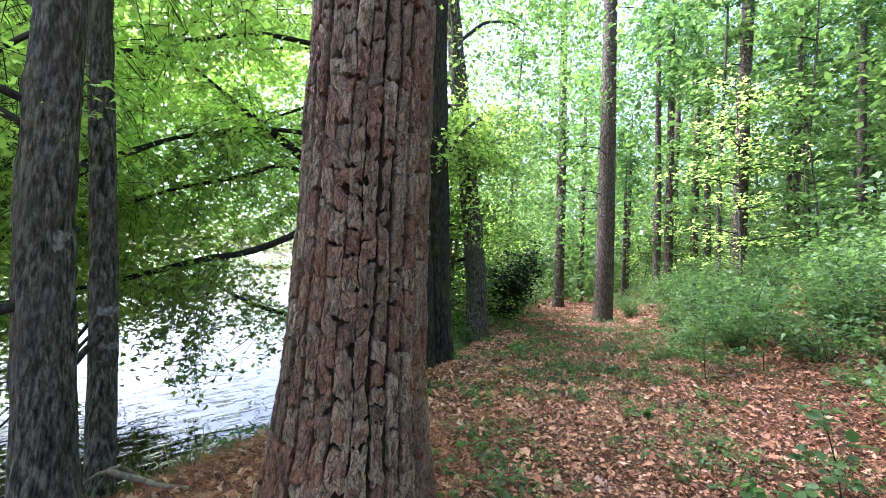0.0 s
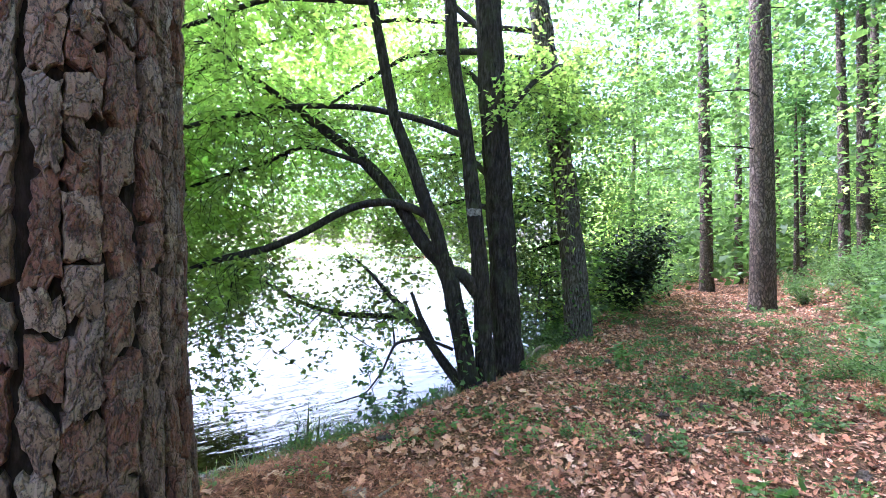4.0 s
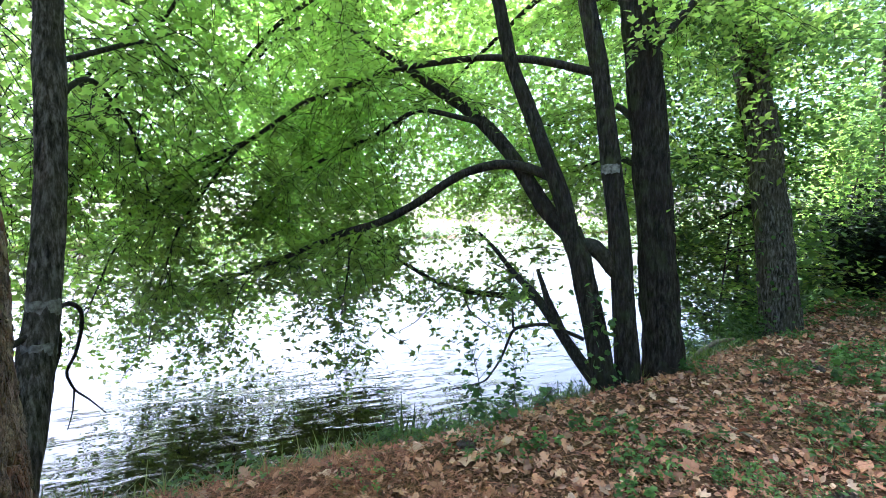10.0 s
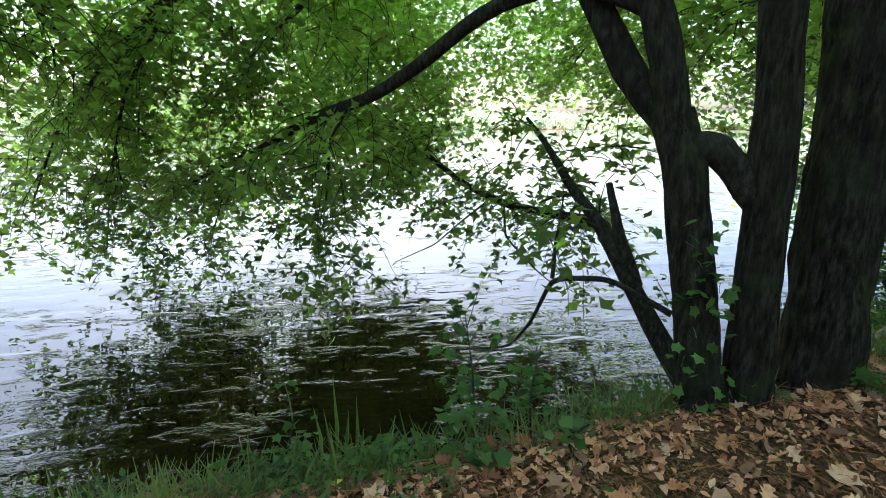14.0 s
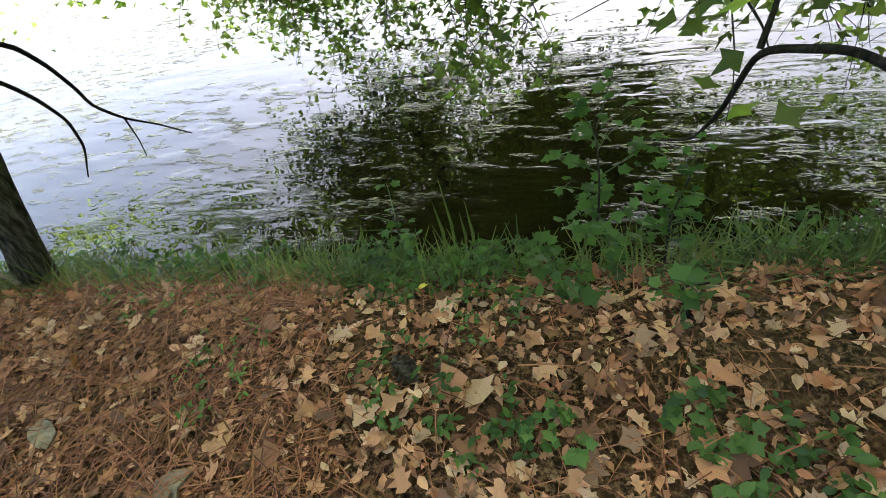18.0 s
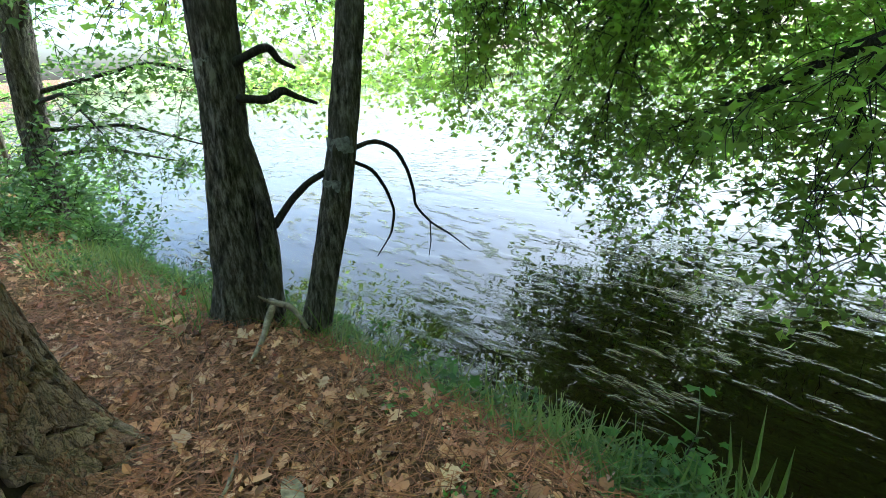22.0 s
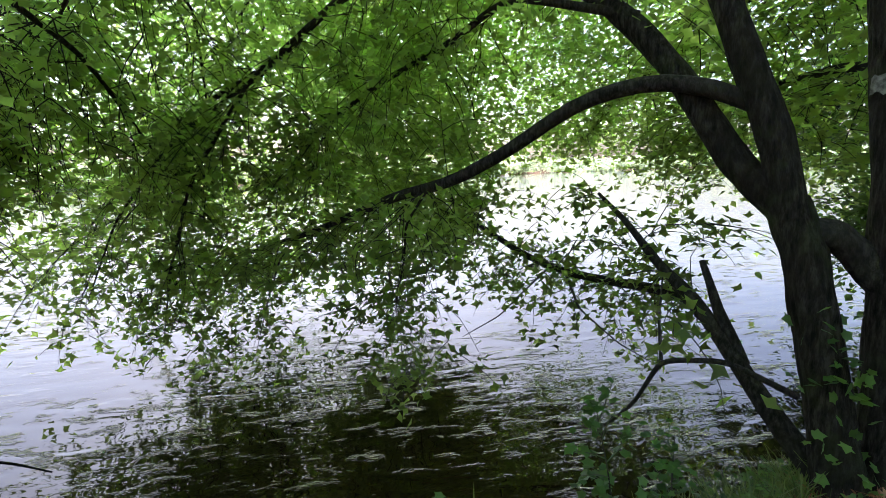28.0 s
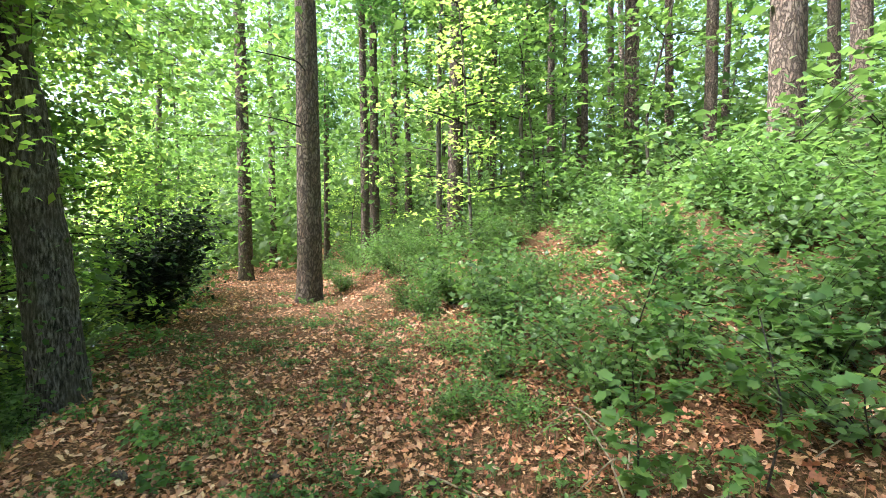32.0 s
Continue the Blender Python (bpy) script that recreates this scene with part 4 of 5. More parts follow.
crown(leaning, (-7.2, 5.8, 3.9), (3.2, 2.8, 2.1), 4000, 0.10, 14, LEAF, LOBE3, clumps=170, tight=0.15)
# Crown above the view, added so the near water reflects dark leaves.
crown(leaning, (-6.0, 8.6, 8.6), (4.6, 4.2, 1.8), 2500, 0.17, 21, LEAF, clumps=110, tight=0.16)
crown(leaning, (-5.0, 7.3, 1.3), (1.3, 1.1, 1.1), 4000, 0.09, 45, LEAF, LOBE3, clumps=60, tight=0.15)
crown(leaning, (-6.2, 8.0, 2.0), (1.6, 1.4, 1.8), 7500, 0.095, 43, LEAF, LOBE3, clumps=80, tight=0.15)
crown(leaning, (-7.0, 6.4, 2.0), (2.4, 2.4, 2.2), 12500, 0.095, 15, LEAF, LOBE3, clumps=150, tight=0.15)
crown(dtree, (-5.0, 12.0, 4.2), (3.8, 3.0, 2.7), 14000, 0.11, 16, LEAF, LOBE3, clumps=200, tight=0.15)
crown(leaning, (-9.6, 5.6, 4.8), (2.6, 3.2, 2.6), 6000, 0.11, 17, LEAF, LOBE3, clumps=120, tight=0.13)
crown(stem3, (-5.6, 9.6, 3.1), (2.8, 2.4, 1.7), 8000, 0.10, 18, LEAF, LOBE3, clumps=120, tight=0.13)
# Unseen high crown, added to darken the lake's reflection.
crown(leaning, (-7.6, 7.4, 7.4), (4.0, 4.6, 1.6), 2500, 0.17, 25, LEAF, clumps=100, tight=0.15)
crown(dtree, (1.4, 13.4, 7.6), (2.6, 2.8, 3.2), 6000, 0.13, 26, LEAFY, clumps=70, tight=0.17)
limb(leaning, [(-2.1, 6.4, 6.1), (-4.2, 6.2, 6.2), (-6.8, 5.9, 5.8), (-9.4, 5.6, 5.0), (-11.0, 5.5, 4.4)], [0.05, 0.035, 0.012])
limb(leaning, [(-4.1, 6.4, 4.2), (-5.4, 6.4, 4.3), (-6.8, 6.3, 3.6), (-8.2, 6.2, 2.6)], [0.025, 0.016, 0.006])
limb(dtree, [(-0.1, 10.41, 5.0), (-1.6, 10.8, 5.6), (-3.6, 11.6, 5.4), (-5.8, 12.2, 4.6), (-7.6, 12.6, 3.8)], [0.06, 0.04, 0.012])
limb(dtree, [(-0.3, 10.44, 6.5), (0.4, 11.4, 7.6), (1.2, 12.8, 8.4), (1.8, 14.2, 8.8)], [0.05, 0.035, 0.012])
limb(stem3, [(-0.5, 7.35, 4.0), (-2.0, 8.4, 4.6), (-4.0, 9.2, 4.2), (-6.4, 9.8, 3.0)], [0.05, 0.03, 0.01])
# High crowns added mostly out of view, to darken what the lake reflects.
crown(leaning, (-8.0, 6.4, 9.0), (3.8, 3.4, 2.4), 4500, 0.2, 31, LEAF, clumps=260, tight=0.16)
crown(atree, (-5.0, 2.6, 8.2), (3.6, 3.4, 2.4), 3500, 0.22, 34, LEAF, clumps=170, tight=0.15)
crown(btree, (-6.6, 3.8, 6.2), (2.8, 2.4, 1.6), 2500, 0.13, 35, LEAF, LOBE3, clumps=80, tight=0.13)
crown(leaning, (-5.0, 7.0, 9.0), (4.6, 4.6, 2.4), 3500, 0.24, 32, LEAF, clumps=200, tight=0.15)
crown(leaning, (-11.5, 7.6, 9.5), (3.0, 3.8, 3.0), 5000, 0.22, 33, LEAF, clumps=160, tight=0.16)
crown(dtree, (-8.0, 11.8, 7.6), (4.6, 4.0, 2.6), 13000, 0.2, 36, LEAF, clumps=190, tight=0.15)
crown(jtree, (-5.2, -0.6, 2.2), (2.0, 1.9, 1.3), 2600, 0.085, 19, LEAFY, LOBE3, clumps=80, tight=0.15)
crown(jtree, (-4.8, -2.2, 5.2), (3.0, 3.0, 2.6), 3500, 0.12, 6, LEAFY)
crown(atree, (-6.2, 0.7, 1.9), (1.6, 2.0, 1.4), 3000, 0.085, 41, LEAF, LOBE3, clumps=60, tight=0.15)
crown(btree, (-5.8, 3.1, 1.7), (1.2, 1.5, 1.3), 2600, 0.085, 42, LEAF, LOBE3, clumps=50, tight=0.15)
limb(atree, [(-2.32, 2.48, 3.0), (-3.8, 1.9, 3.2), (-5.2, 1.2, 2.7), (-6.6, 0.6, 1.7)], [0.03, 0.018, 0.006])
crown(dtree, (-0.6, 12.0, 2.4), (1.8, 1.6, 2.4), 10000, 0.11, 46, LEAFY, clumps=110, tight=0.17)
jtree.location += Vector((-0.27, 0.2, 0))
# Crown added far out over the lake to darken the water's reflection.
crown(dtree, (-9.5, 9.5, 4.6), (2.6, 2.6, 2.6), 12000, 0.13, 44, LEAF, LOBE3, clumps=190, tight=0.15)
limb(dtree, [(-0.2, 10.42, 5.6), (-3.2, 10.6, 6.4), (-6.6, 10.0, 6.0), (-9.6, 9.4, 4.6)], [0.06, 0.035, 0.01])
crown(pine, (PX, PY, 15), (2.6, 2.6, 4.0), 4000, 0.2, 7, NEEDLE)


# ---- forest trees, built once and copied ----
def forest_pine(seed, tall, r):
    g = np.random.default_rng(seed)
    t = base_of("forest_pine", (0, 0, 0), "tall straight pine with grey-brown bark and bare lower trunk", "tree", "forest pines")
    lean = g.normal(0, 0.25, 2)
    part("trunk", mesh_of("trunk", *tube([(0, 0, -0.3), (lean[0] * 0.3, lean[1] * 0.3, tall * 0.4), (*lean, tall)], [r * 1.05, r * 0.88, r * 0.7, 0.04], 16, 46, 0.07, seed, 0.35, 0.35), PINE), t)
    stubs = []
    for _ in range(7):
        a, z = g.uniform(0, 6.28), g.uniform(2.5, tall * 0.55)
        stubs.append(tube([(0, 0, z), (0.5 * math.cos(a), 0.5 * math.sin(a), z + 0.1), (g.uniform(0.7, 1.6) * math.cos(a), g.uniform(0.7, 1.6) * math.sin(a), z + 0.1)], [0.02, 0.006], 5, 6))
    part("dead_branching", mesh_of("dead_branching", *joined(stubs), DARKB), t, kind="stuff")
    p = crown_points((lean[0], lean[1], tall * 0.82), (2.4, 2.4, tall * 0.2), 1200, seed, 22, 0.16)
    part("crown", mesh_of("crown", *leaves(p, g.uniform(0.2, 0.42, len(p)), RHOMB, 0.8, seed), NEEDLE), t, kind="stuff")
    return t


def young_tree(seed, tall, r, n, low, mat, lab, size=0.12, spread_r=1.7, shape=RHOMB):
    g = np.random.default_rng(seed)
    t = base_of("young_tree", (0, 0, 0), lab, "tree", "understory trees")
    top = g.normal(0, 0.5, 2)
    line = [(0, 0, -0.2), (g.normal(0, 0.12), g.normal(0, 0.12), tall * 0.3), (top[0] * 0.5, top[1] * 0.5, tall * 0.65), (*top, tall)]
    part("trunk", mesh_of("trunk", *tube(line, [r, r * 0.75, r * 0.5, 0.008], 8, 24, 0.08, seed, 0.3, 0.15), GREYB), t)
    pl = resample(line, 30)
    limbs, pts = [], []
    for i in range(15):
        z = low + (1 - low) * (i + g.uniform(0, 1)) / 15
        k = int(z * 28)
        a = i * 2.4 + g.uniform(0, 0.8)
        ln = spread_r * (1.15 - 0.65 * z) * g.uniform(0.6, 1.2)
        q = [pl[k] + np.array((math.cos(a) * ln * u, math.sin(a) * ln * u, 0.35 * ln * u - 0.25 * ln * u * u)) + g.normal(0, 0.05, 3) * u for u in np.linspace(0, 1, 6)]
        q = np.array(q)
        limbs.append(tube(q, [0.02, 0.004], 4, 6))
        m = n // 15
        u = g.uniform(0.2, 1.05, m) * 5
        kk = np.clip(u.astype(int), 0, 4)
        c = q[kk] + (q[kk + 1] - q[kk]) * (u - kk)[:, None]
        pts.append(c + g.normal(0, 1, (m, 3)) * (0.3, 0.3, 0.09) * (0.5 + 0.15 * u[:, None]))
    part("fine_branching", mesh_of("fine_branching", *joined(limbs), DARKB), t, kind="stuff")
    pts = np.concatenate(pts)
    part("foliage", mesh_of("foliage", *leaves(pts, g.uniform(0.6, 1.3, len(pts)) * size, shape, 0.4, seed), mat), t, kind="stuff")
    return t


def shrub(seed, w, h, n, size, mat, lab, shape=OVAL, name="shrub"):
    g = np.random.default_rng(seed)
    t = base_of(name, (0, 0, 0), lab, "shrub", "understory shrubs")
    stems, pts = [], []
    for i in range(16):
        a, ln = g.uniform(0, 6.28), g.uniform(0.5, 1.0)
        q = np.array([(math.cos(a) * w * ln * u, math.sin(a) * w * ln * u, h * ln * (1.5 * u - 0.5 * u * u) - 0.03) for u in np.linspace(0, 1, 6)]) + np.cumsum(g.normal(0, 0.03, (6, 3)), 0)
        q[0] = (0, 0, -0.08)
        stems.append(tube(q, [0.006, 0.002], 3, 5))
        m = n // 16
        u = g.uniform(0.15, 1.08, m) * 5
        kk = np.clip(u.astype(int), 0, 4)
        c = q[kk] + (q[kk + 1] - q[kk]) * (u - kk)[:, None]
        pts.append(c + g.normal(0, 1, (m, 3)) * (0.13 * w, 0.13 * w, 0.10 * h) * (0.5 + 0.25 * u[:, None]))
    part("stem_mass", mesh_of("stem_mass", *joined(stems), DARKB), t, kind="stuff")
    pts = np.concatenate(pts)
    pts[:, 2] = np.abs(pts[:, 2])
    part("foliage", mesh_of("foliage", *leaves(pts, g.uniform(0.55, 1.3, len(pts)) * size, shape, 0.45, seed), mat), t, kind="stuff")
    return t


def plant(src, x, y, s=1.0, rz=0.0, dz=0.0, label=""):
    m = pose(x, y, hz(x, y) + dz, 0, 0, rz) @ Matrix.Diagonal((s, s, s, 1))
    o = copy_thing(src, pose(0, 0, 0))
    o.matrix_basis = m
    if label:
        tagged(o, label)
    return o


PINES = [forest_pine(20 + i, (20, 22, 18)[i], (0.25, 0.25, 0.23)[i]) for i in range(3)]
YOUNG = [young_tree(30, 7, 0.05, 1500, 0.2, LEAFY, "slender understory tree with bright green leaves", 0.16), young_tree(31, 9, 0.07, 1700, 0.2, LEAFY, "slim understory tree with layered green leaves", 0.18, 2.3),
         young_tree(32, 5, 0.035, 1500, 0.12, LEAF, "young hardwood with drooping green leaves", 0.10, 1.5, LOBE3), young_tree(33, 12, 0.09, 1900, 0.22, LEAFY, "tall thin hardwood with a high leafy crown", 0.20, 2.6)]
SHRUBS_FAR = [shrub(45, 0.8, 0.85, 640, 0.11, SHRUB, "dense leafy green shrub up the slope", RHOMB), shrub(46, 0.7, 1.15, 640, 0.11, SHRUB, "upright leafy green shrub up the slope", RHOMB), shrub(47, 0.95, 0.7, 640, 0.10, SHRUB, "low spreading shrub up the slope", RHOMB)]
SHRUBS = [shrub(40, 0.75, 0.8, 900, 0.08, SHRUB, "dense leafy green shrub on the forest floor", OVAL), shrub(41, 0.95, 0.65, 950, 0.072, SHRUB, "low spreading leafy shrub"), shrub(42, 0.6, 1.1, 850, 0.075, SHRUB, "upright leafy green shrub", STAR),
          shrub(43, 0.7, 0.45, 800, 0.058, HERB, "low bright green bush")]

# pines that stand out, then the rest of the wood: x, y, size, lean of the copy
PINE_AT = [(4.75, 15.2, 1.1), (4.92, 22.4, 0.95), (8.75, 14.9, 0.95), (10.42, 7.62, 1.1), (11.7, 25.8, 0.75), (11.8, 22.4, 0.7), (12.3, 10.7, 0.45), (12.7, 12, 0.8), (13.6, 7.36, 0.85), (15.0, 15.6, 0.65), (12.1, 14.4, 0.5), (16.6, 19.9, 0.7), (7.8, 18.5, 0.6), (9.0, 20.2, 0.7), (7.4, 28, 0.8), (12.2, 24.5, 0.8), (17.3, 15.9, 0.6), (17.5, 11.8, 0.5), (16.5, 27.8, 0.9)]
PINE_FAR = [(10.5, 33, 0.9), (21, 22, 0.9), (24, 33, 1.0), (14.8, 32.5, 0.8), (11.3, 39, 1.0), (28, 14, 1.0), (24, 6, 0.9), (12.8, 6.6, 0.7), (30, 24, 1.0), (20, 40, 0.9), (33, 42, 1.0), (9, -6, 1.0), (5, -9, 0.9), (15, -2, 1.0), (2, -14, 1.0), (12, -14, 1.0), (20, -8, 1.0),
           (12.0, 17.0, 0.5), (13.5, 19.5, 0.45), (7.6, 21.5, 0.4), (11.2, 12.4, 0.4), (12.0, 9.6, 0.55), (17, 20, 0.5), (9.0, 25, 0.5), (15.8, 8.4, 0.6)]
for i, (x, y, s) in enumerate(PINE_AT + PINE_FAR):
    plant(PINES[i % 3], x, y, s, 67 * i)
g2 = np.random.default_rng(5)


def inland(x, y):
    return x - float(np.interp(y, SHORE_Y, SHORE_X))


placed = 0
while placed < 115:
    x, y = g2.uniform(3, 36), g2.uniform(-10, 50)
    if x - float(np.interp(y, EDGE_Y, EDGE_X)) > 0.8 and math.hypot(x - 0.8, y - 4.3) > 8.5:
        plant(YOUNG[g2.integers(0, 4)], x, y, g2.uniform(0.7, 1.25), g2.uniform(0, 360))
        placed += 1
for i in range(30):
    y = 15.6 + i * 1.2
    plant(YOUNG[(i * 3) % 4], float(np.interp(y, SHORE_Y, SHORE_X)) + g2.uniform(0.1, 1.0), y, g2.uniform(0.5, 0.95), 50 * i)
for i in range(12):
    y = -12 + i * 0.75
    plant(YOUNG[(i * 3) % 4], float(np.interp(y, SHORE_Y, SHORE_X)) + g2.uniform(0.2, 1.0), y, g2.uniform(0.4, 0.7), 50 * i)
for y in np.arange(-3, 22, 0.85):
    for q in np.arange(0.25, 6.6, 0.88):
        x = float(np.interp(y, EDGE_Y, EDGE_X)) + q + g2.uniform(-0.35, 0.35)
        yy = y + g2.uniform(-0.35, 0.35)
        if g2.uniform() < (0.97 if q > 0.9 else 0.55) and math.hypot(x - 0.8, yy - 4.3) > 2.4 and (q < 4.5 or g2.uniform() < 0.6):
            k = g2.integers(0, 4)
            near = q < 2.7 and -1 < yy < 13
            plant(SHRUBS[k] if near else SHRUBS_FAR[k % 3], x, yy, g2.uniform(0.6, 1.0) * (0.7 if q < 0.9 else 1.0), g2.uniform(0, 360))
for i in range(8):
    y = 9.0 + i * 0.4
    plant(SHRUBS[i % 4], float(np.interp(y, SHORE_Y, SHORE_X)) + g2.uniform(0.0, 0.35), y, g2.uniform(0.5, 0.8), 77 * i)
    plant(YOUNG[2], float(np.interp(y + 7.2, SHORE_Y, SHORE_X)) + g2.uniform(0.0, 0.5), y + 7.2, g2.uniform(0.6, 0.95), 31 * i)
for i in range(130):
    x, y = g2.uniform(8, 26), g2.uniform(0, 34)
    if inland(x, y) > 9:
        plant(SHRUBS_FAR[g2.integers(0, 3)], x, y, g2.uniform(1.2, 2.2), g2.uniform(0, 360))


def woods(name, lab, xs, ys, tops, n, size, clumps, seed, mat, lift=0.0):
    """Far foliage, one joined mass of leaf clumps with gaps."""
    g = np.random.default_rng(seed)
    cx, cy = g.uniform(*xs, clumps), g.uniform(*ys, clumps)
    cz = height(cx, cy).clip(-0.6) + g.uniform(0, 1, clumps) ** 1.2 * tops + lift * g.uniform(0.85, 1.45, clumps)
    r = g.uniform(0.8, 2.2, clumps)
    k = g.integers(0, clumps, n)
    p = np.stack([cx, cy, cz], 1)[k] + g.normal(0, 1, (n, 3)) * r[k][:, None] * (1, 1, 0.4)
    keep = p[:, 2] > height(p[:, 0], p[:, 1]).clip(-0.55)
    p = p[keep]
    return tagged(new(name, mesh_of(name, *leaves(p, g.uniform(0.6, 1.3, len(p)) * size, RHOMB, 0.6, seed), mat)), lab, "foliage", kind="stuff")


woods("hillside_foliage", "layered bright green foliage of the woods on the hillside", (17, 46), (-14, 60), 15, 60000, 0.42, 800, 71, LEAFY)
woods("midwood_foliage", "sunlit green leaves among the trunks on the slope", (9, 20), (10, 40), 12, 16000, 0.26, 240, 75, LEAFY)
woods("path_end_foliage", "green foliage closing the far end of the path", (0, 24), (36, 62), 14, 30000, 0.42, 420, 72, LEAFY)
woods("far_shore_foliage", "green trees along the far lake shore, paled for distance haze", (-124, -104), (-140, 260), 4, 60000, 1.2, 900, 73, HAZEG)
woods("pathside_foliage", "green leaves among the trunks along the far path", (3, 11), (17, 36), 11, 13000, 0.22, 230, 70, LEAFY, 2.0)
woods("overhead_foliage", "leafy canopy closing over the path", (-3.5, 17), (-10, 26), 1, 19000, 0.25, 400, 77, LEAFY, 9.0)
sy = np.random.default_rng(78)
cy = 24 + 270 * sy.uniform(0, 1, 420) ** 1.5
cen = np.stack([np.interp(cy, SHORE_Y, SHORE_X) + sy.uniform(0.3, 9, 420), cy, sy.uniform(0, 1, 420) ** 1.2 * 9], 1)
p = cen[sy.integers(0, 420, 30000)] + sy.normal(0, 1, (30000, 3)) * (1.3, 1.6, 0.7)
p = p[p[:, 2] > height(p[:, 0], p[:, 1]).clip(-0.55)]
tagged(new("lakeside_foliage", mesh_of("lakeside_foliage", *leaves(p, sy.uniform(0.6, 1.3, len(p)) * (0.35 + 0.006 * p[:, 1]), RHOMB, 0.6, 78), LEAFY)), "green trees lining the shore beyond the path", "foliage", kind="stuff")
woods("lake_end_foliage", "green trees closing the far end of the lake, paled for distance haze", (-120, 62), (254, 285), 6, 26000, 1.9, 420, 79, HAZEG)
woods("back_foliage", "green woods behind the start of the path", (-8, 18), (-26, -12), 12, 9000, 0.42, 160, 74, LEAFY)
for i, src in enumerate(PINES + YOUNG + SHRUBS + SHRUBS_FAR):
    src.location = (24 + 2.5 * i, 54, hz(24 + 2.5 * i, 54))

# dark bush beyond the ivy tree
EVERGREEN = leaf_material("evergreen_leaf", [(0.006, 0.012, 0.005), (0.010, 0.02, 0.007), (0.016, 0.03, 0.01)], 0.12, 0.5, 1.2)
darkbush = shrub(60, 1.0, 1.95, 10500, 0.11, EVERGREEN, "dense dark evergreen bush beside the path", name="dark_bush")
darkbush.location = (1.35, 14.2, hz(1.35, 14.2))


# ---- forest floor ----
def floor_points(n, y0, y1, s0, s1, seed, edge=0.0):
    g = np.random.default_rng(seed)
    y = g.uniform(y0, y1, n)
    x = np.interp(y, SHORE_Y, SHORE_X) + g.uniform(s0, s1, n)
    return np.stack([x, y, height(x, y)], 1)


g3 = np.random.default_rng(9)
pts = floor_points(25000, -1.0, 11.5, 0.6, 7.2, 81)
under_pine = (np.abs(pts[:, 1] - 2.6) < 1.7) & (pts[:, 0] < 0.3)
pts = pts[~under_pine | (g3.uniform(0, 1, len(pts)) < 0.7)]
pts[:, 2] += g3.uniform(0.004, 0.03, len(pts))
tagged(new("leaf_litter", mesh_of("leaf_litter", *leaves(pts, 0.026 + 0.066 * g3.uniform(0, 1, len(pts)) ** 2, LOBED, 0.55, 82), LITTER, False)), "carpet of dry tan and brown fallen leaves", "leaf litter", kind="stuff")
pts = floor_points(26000, 7.0, 34.0, 0.6, 7.5, 83)
pts[:, 2] += g3.uniform(0.004, 0.03, len(pts))
tagged(new("far_leaf_litter", mesh_of("far_leaf_litter", *leaves(pts, g3.uniform(0.05, 0.10, len(pts)), RHOMB, 0.4, 84), LITTER, False)), "dry fallen leaves along the path", "leaf litter", kind="stuff")
pts = floor_points(21000, -0.5, 9.5, 0.5, 6.4, 85)
near_pine = floor_points(15000, 0.8, 4.5, 0.5, 2.6, 87)
pts = np.concatenate([pts, near_pine])
pts[:, 2] += g3.uniform(0.012, 0.036, len(pts))
tagged(new("pine_straw", mesh_of("pine_straw", *leaves(pts, g3.uniform(0.09, 0.19, len(pts)), (STRIP[0] * (1.0, 1, 1), STRIP[1]), 0.22, 86), STRAW, False)), "scattered reddish pine straw on the path", "pine straw", kind="stuff")

pts = floor_points(27000, 1.2, 8.5, 0.55, 6.2, 88)
pts[:, 2] += g3.uniform(0.006, 0.03, len(pts))
tagged(new("leaf_fragments", mesh_of("leaf_fragments", *leaves(pts, g3.uniform(0.02, 0.055, len(pts)), OVAL, 0.5, 89), LITTER, False)), "broken bits of dry tan leaves on the path", "leaf litter", kind="stuff")
pts = floor_points(7000, -7.0, -0.7, 0.6, 8.0, 92)
pts[:, 2] += g3.uniform(0.004, 0.03, len(pts))
tagged(new("path_start_litter", mesh_of("path_start_litter", *leaves(pts, g3.uniform(0.05, 0.11, len(pts)), RHOMB, 0.4, 93), LITTER, False)), "dry fallen leaves behind the start of the path", "leaf litter", kind="stuff")
LEAF_MESHES = []
for i in range(6):
    v, f = leaves(np.zeros((1, 3)), 1.0, LOBED if i != 2 else STAR, 0.12, 90 + i)
    v = v - v.mean(0)
    v[:, 2] += 0.18 * (v[:, 0] ** 2 + v[:, 1] ** 2) * (1 if i % 3 else -0.4)
    LEAF_MESHES.append(mesh_of("fallen_leaf", v, f, LITTER, False))
for i in range(280):
    y = g3.uniform(1.6, 7.2)
    x = float(np.interp(y, SHORE_Y, SHORE_X)) + g3.uniform(0.75, 3.2)
    lf = new("fallen_leaf", LEAF_MESHES[i % 6])
    lf.parent = ground
    k = g3.uniform(0.06, 0.125)
    lf.matrix_basis = pose(x, y, hz(x, y) + 0.03, g3.normal(0, 9), g3.normal(0, 9), g3.uniform(0, 360)) @ Matrix.Diagonal((k, k, k, 1))


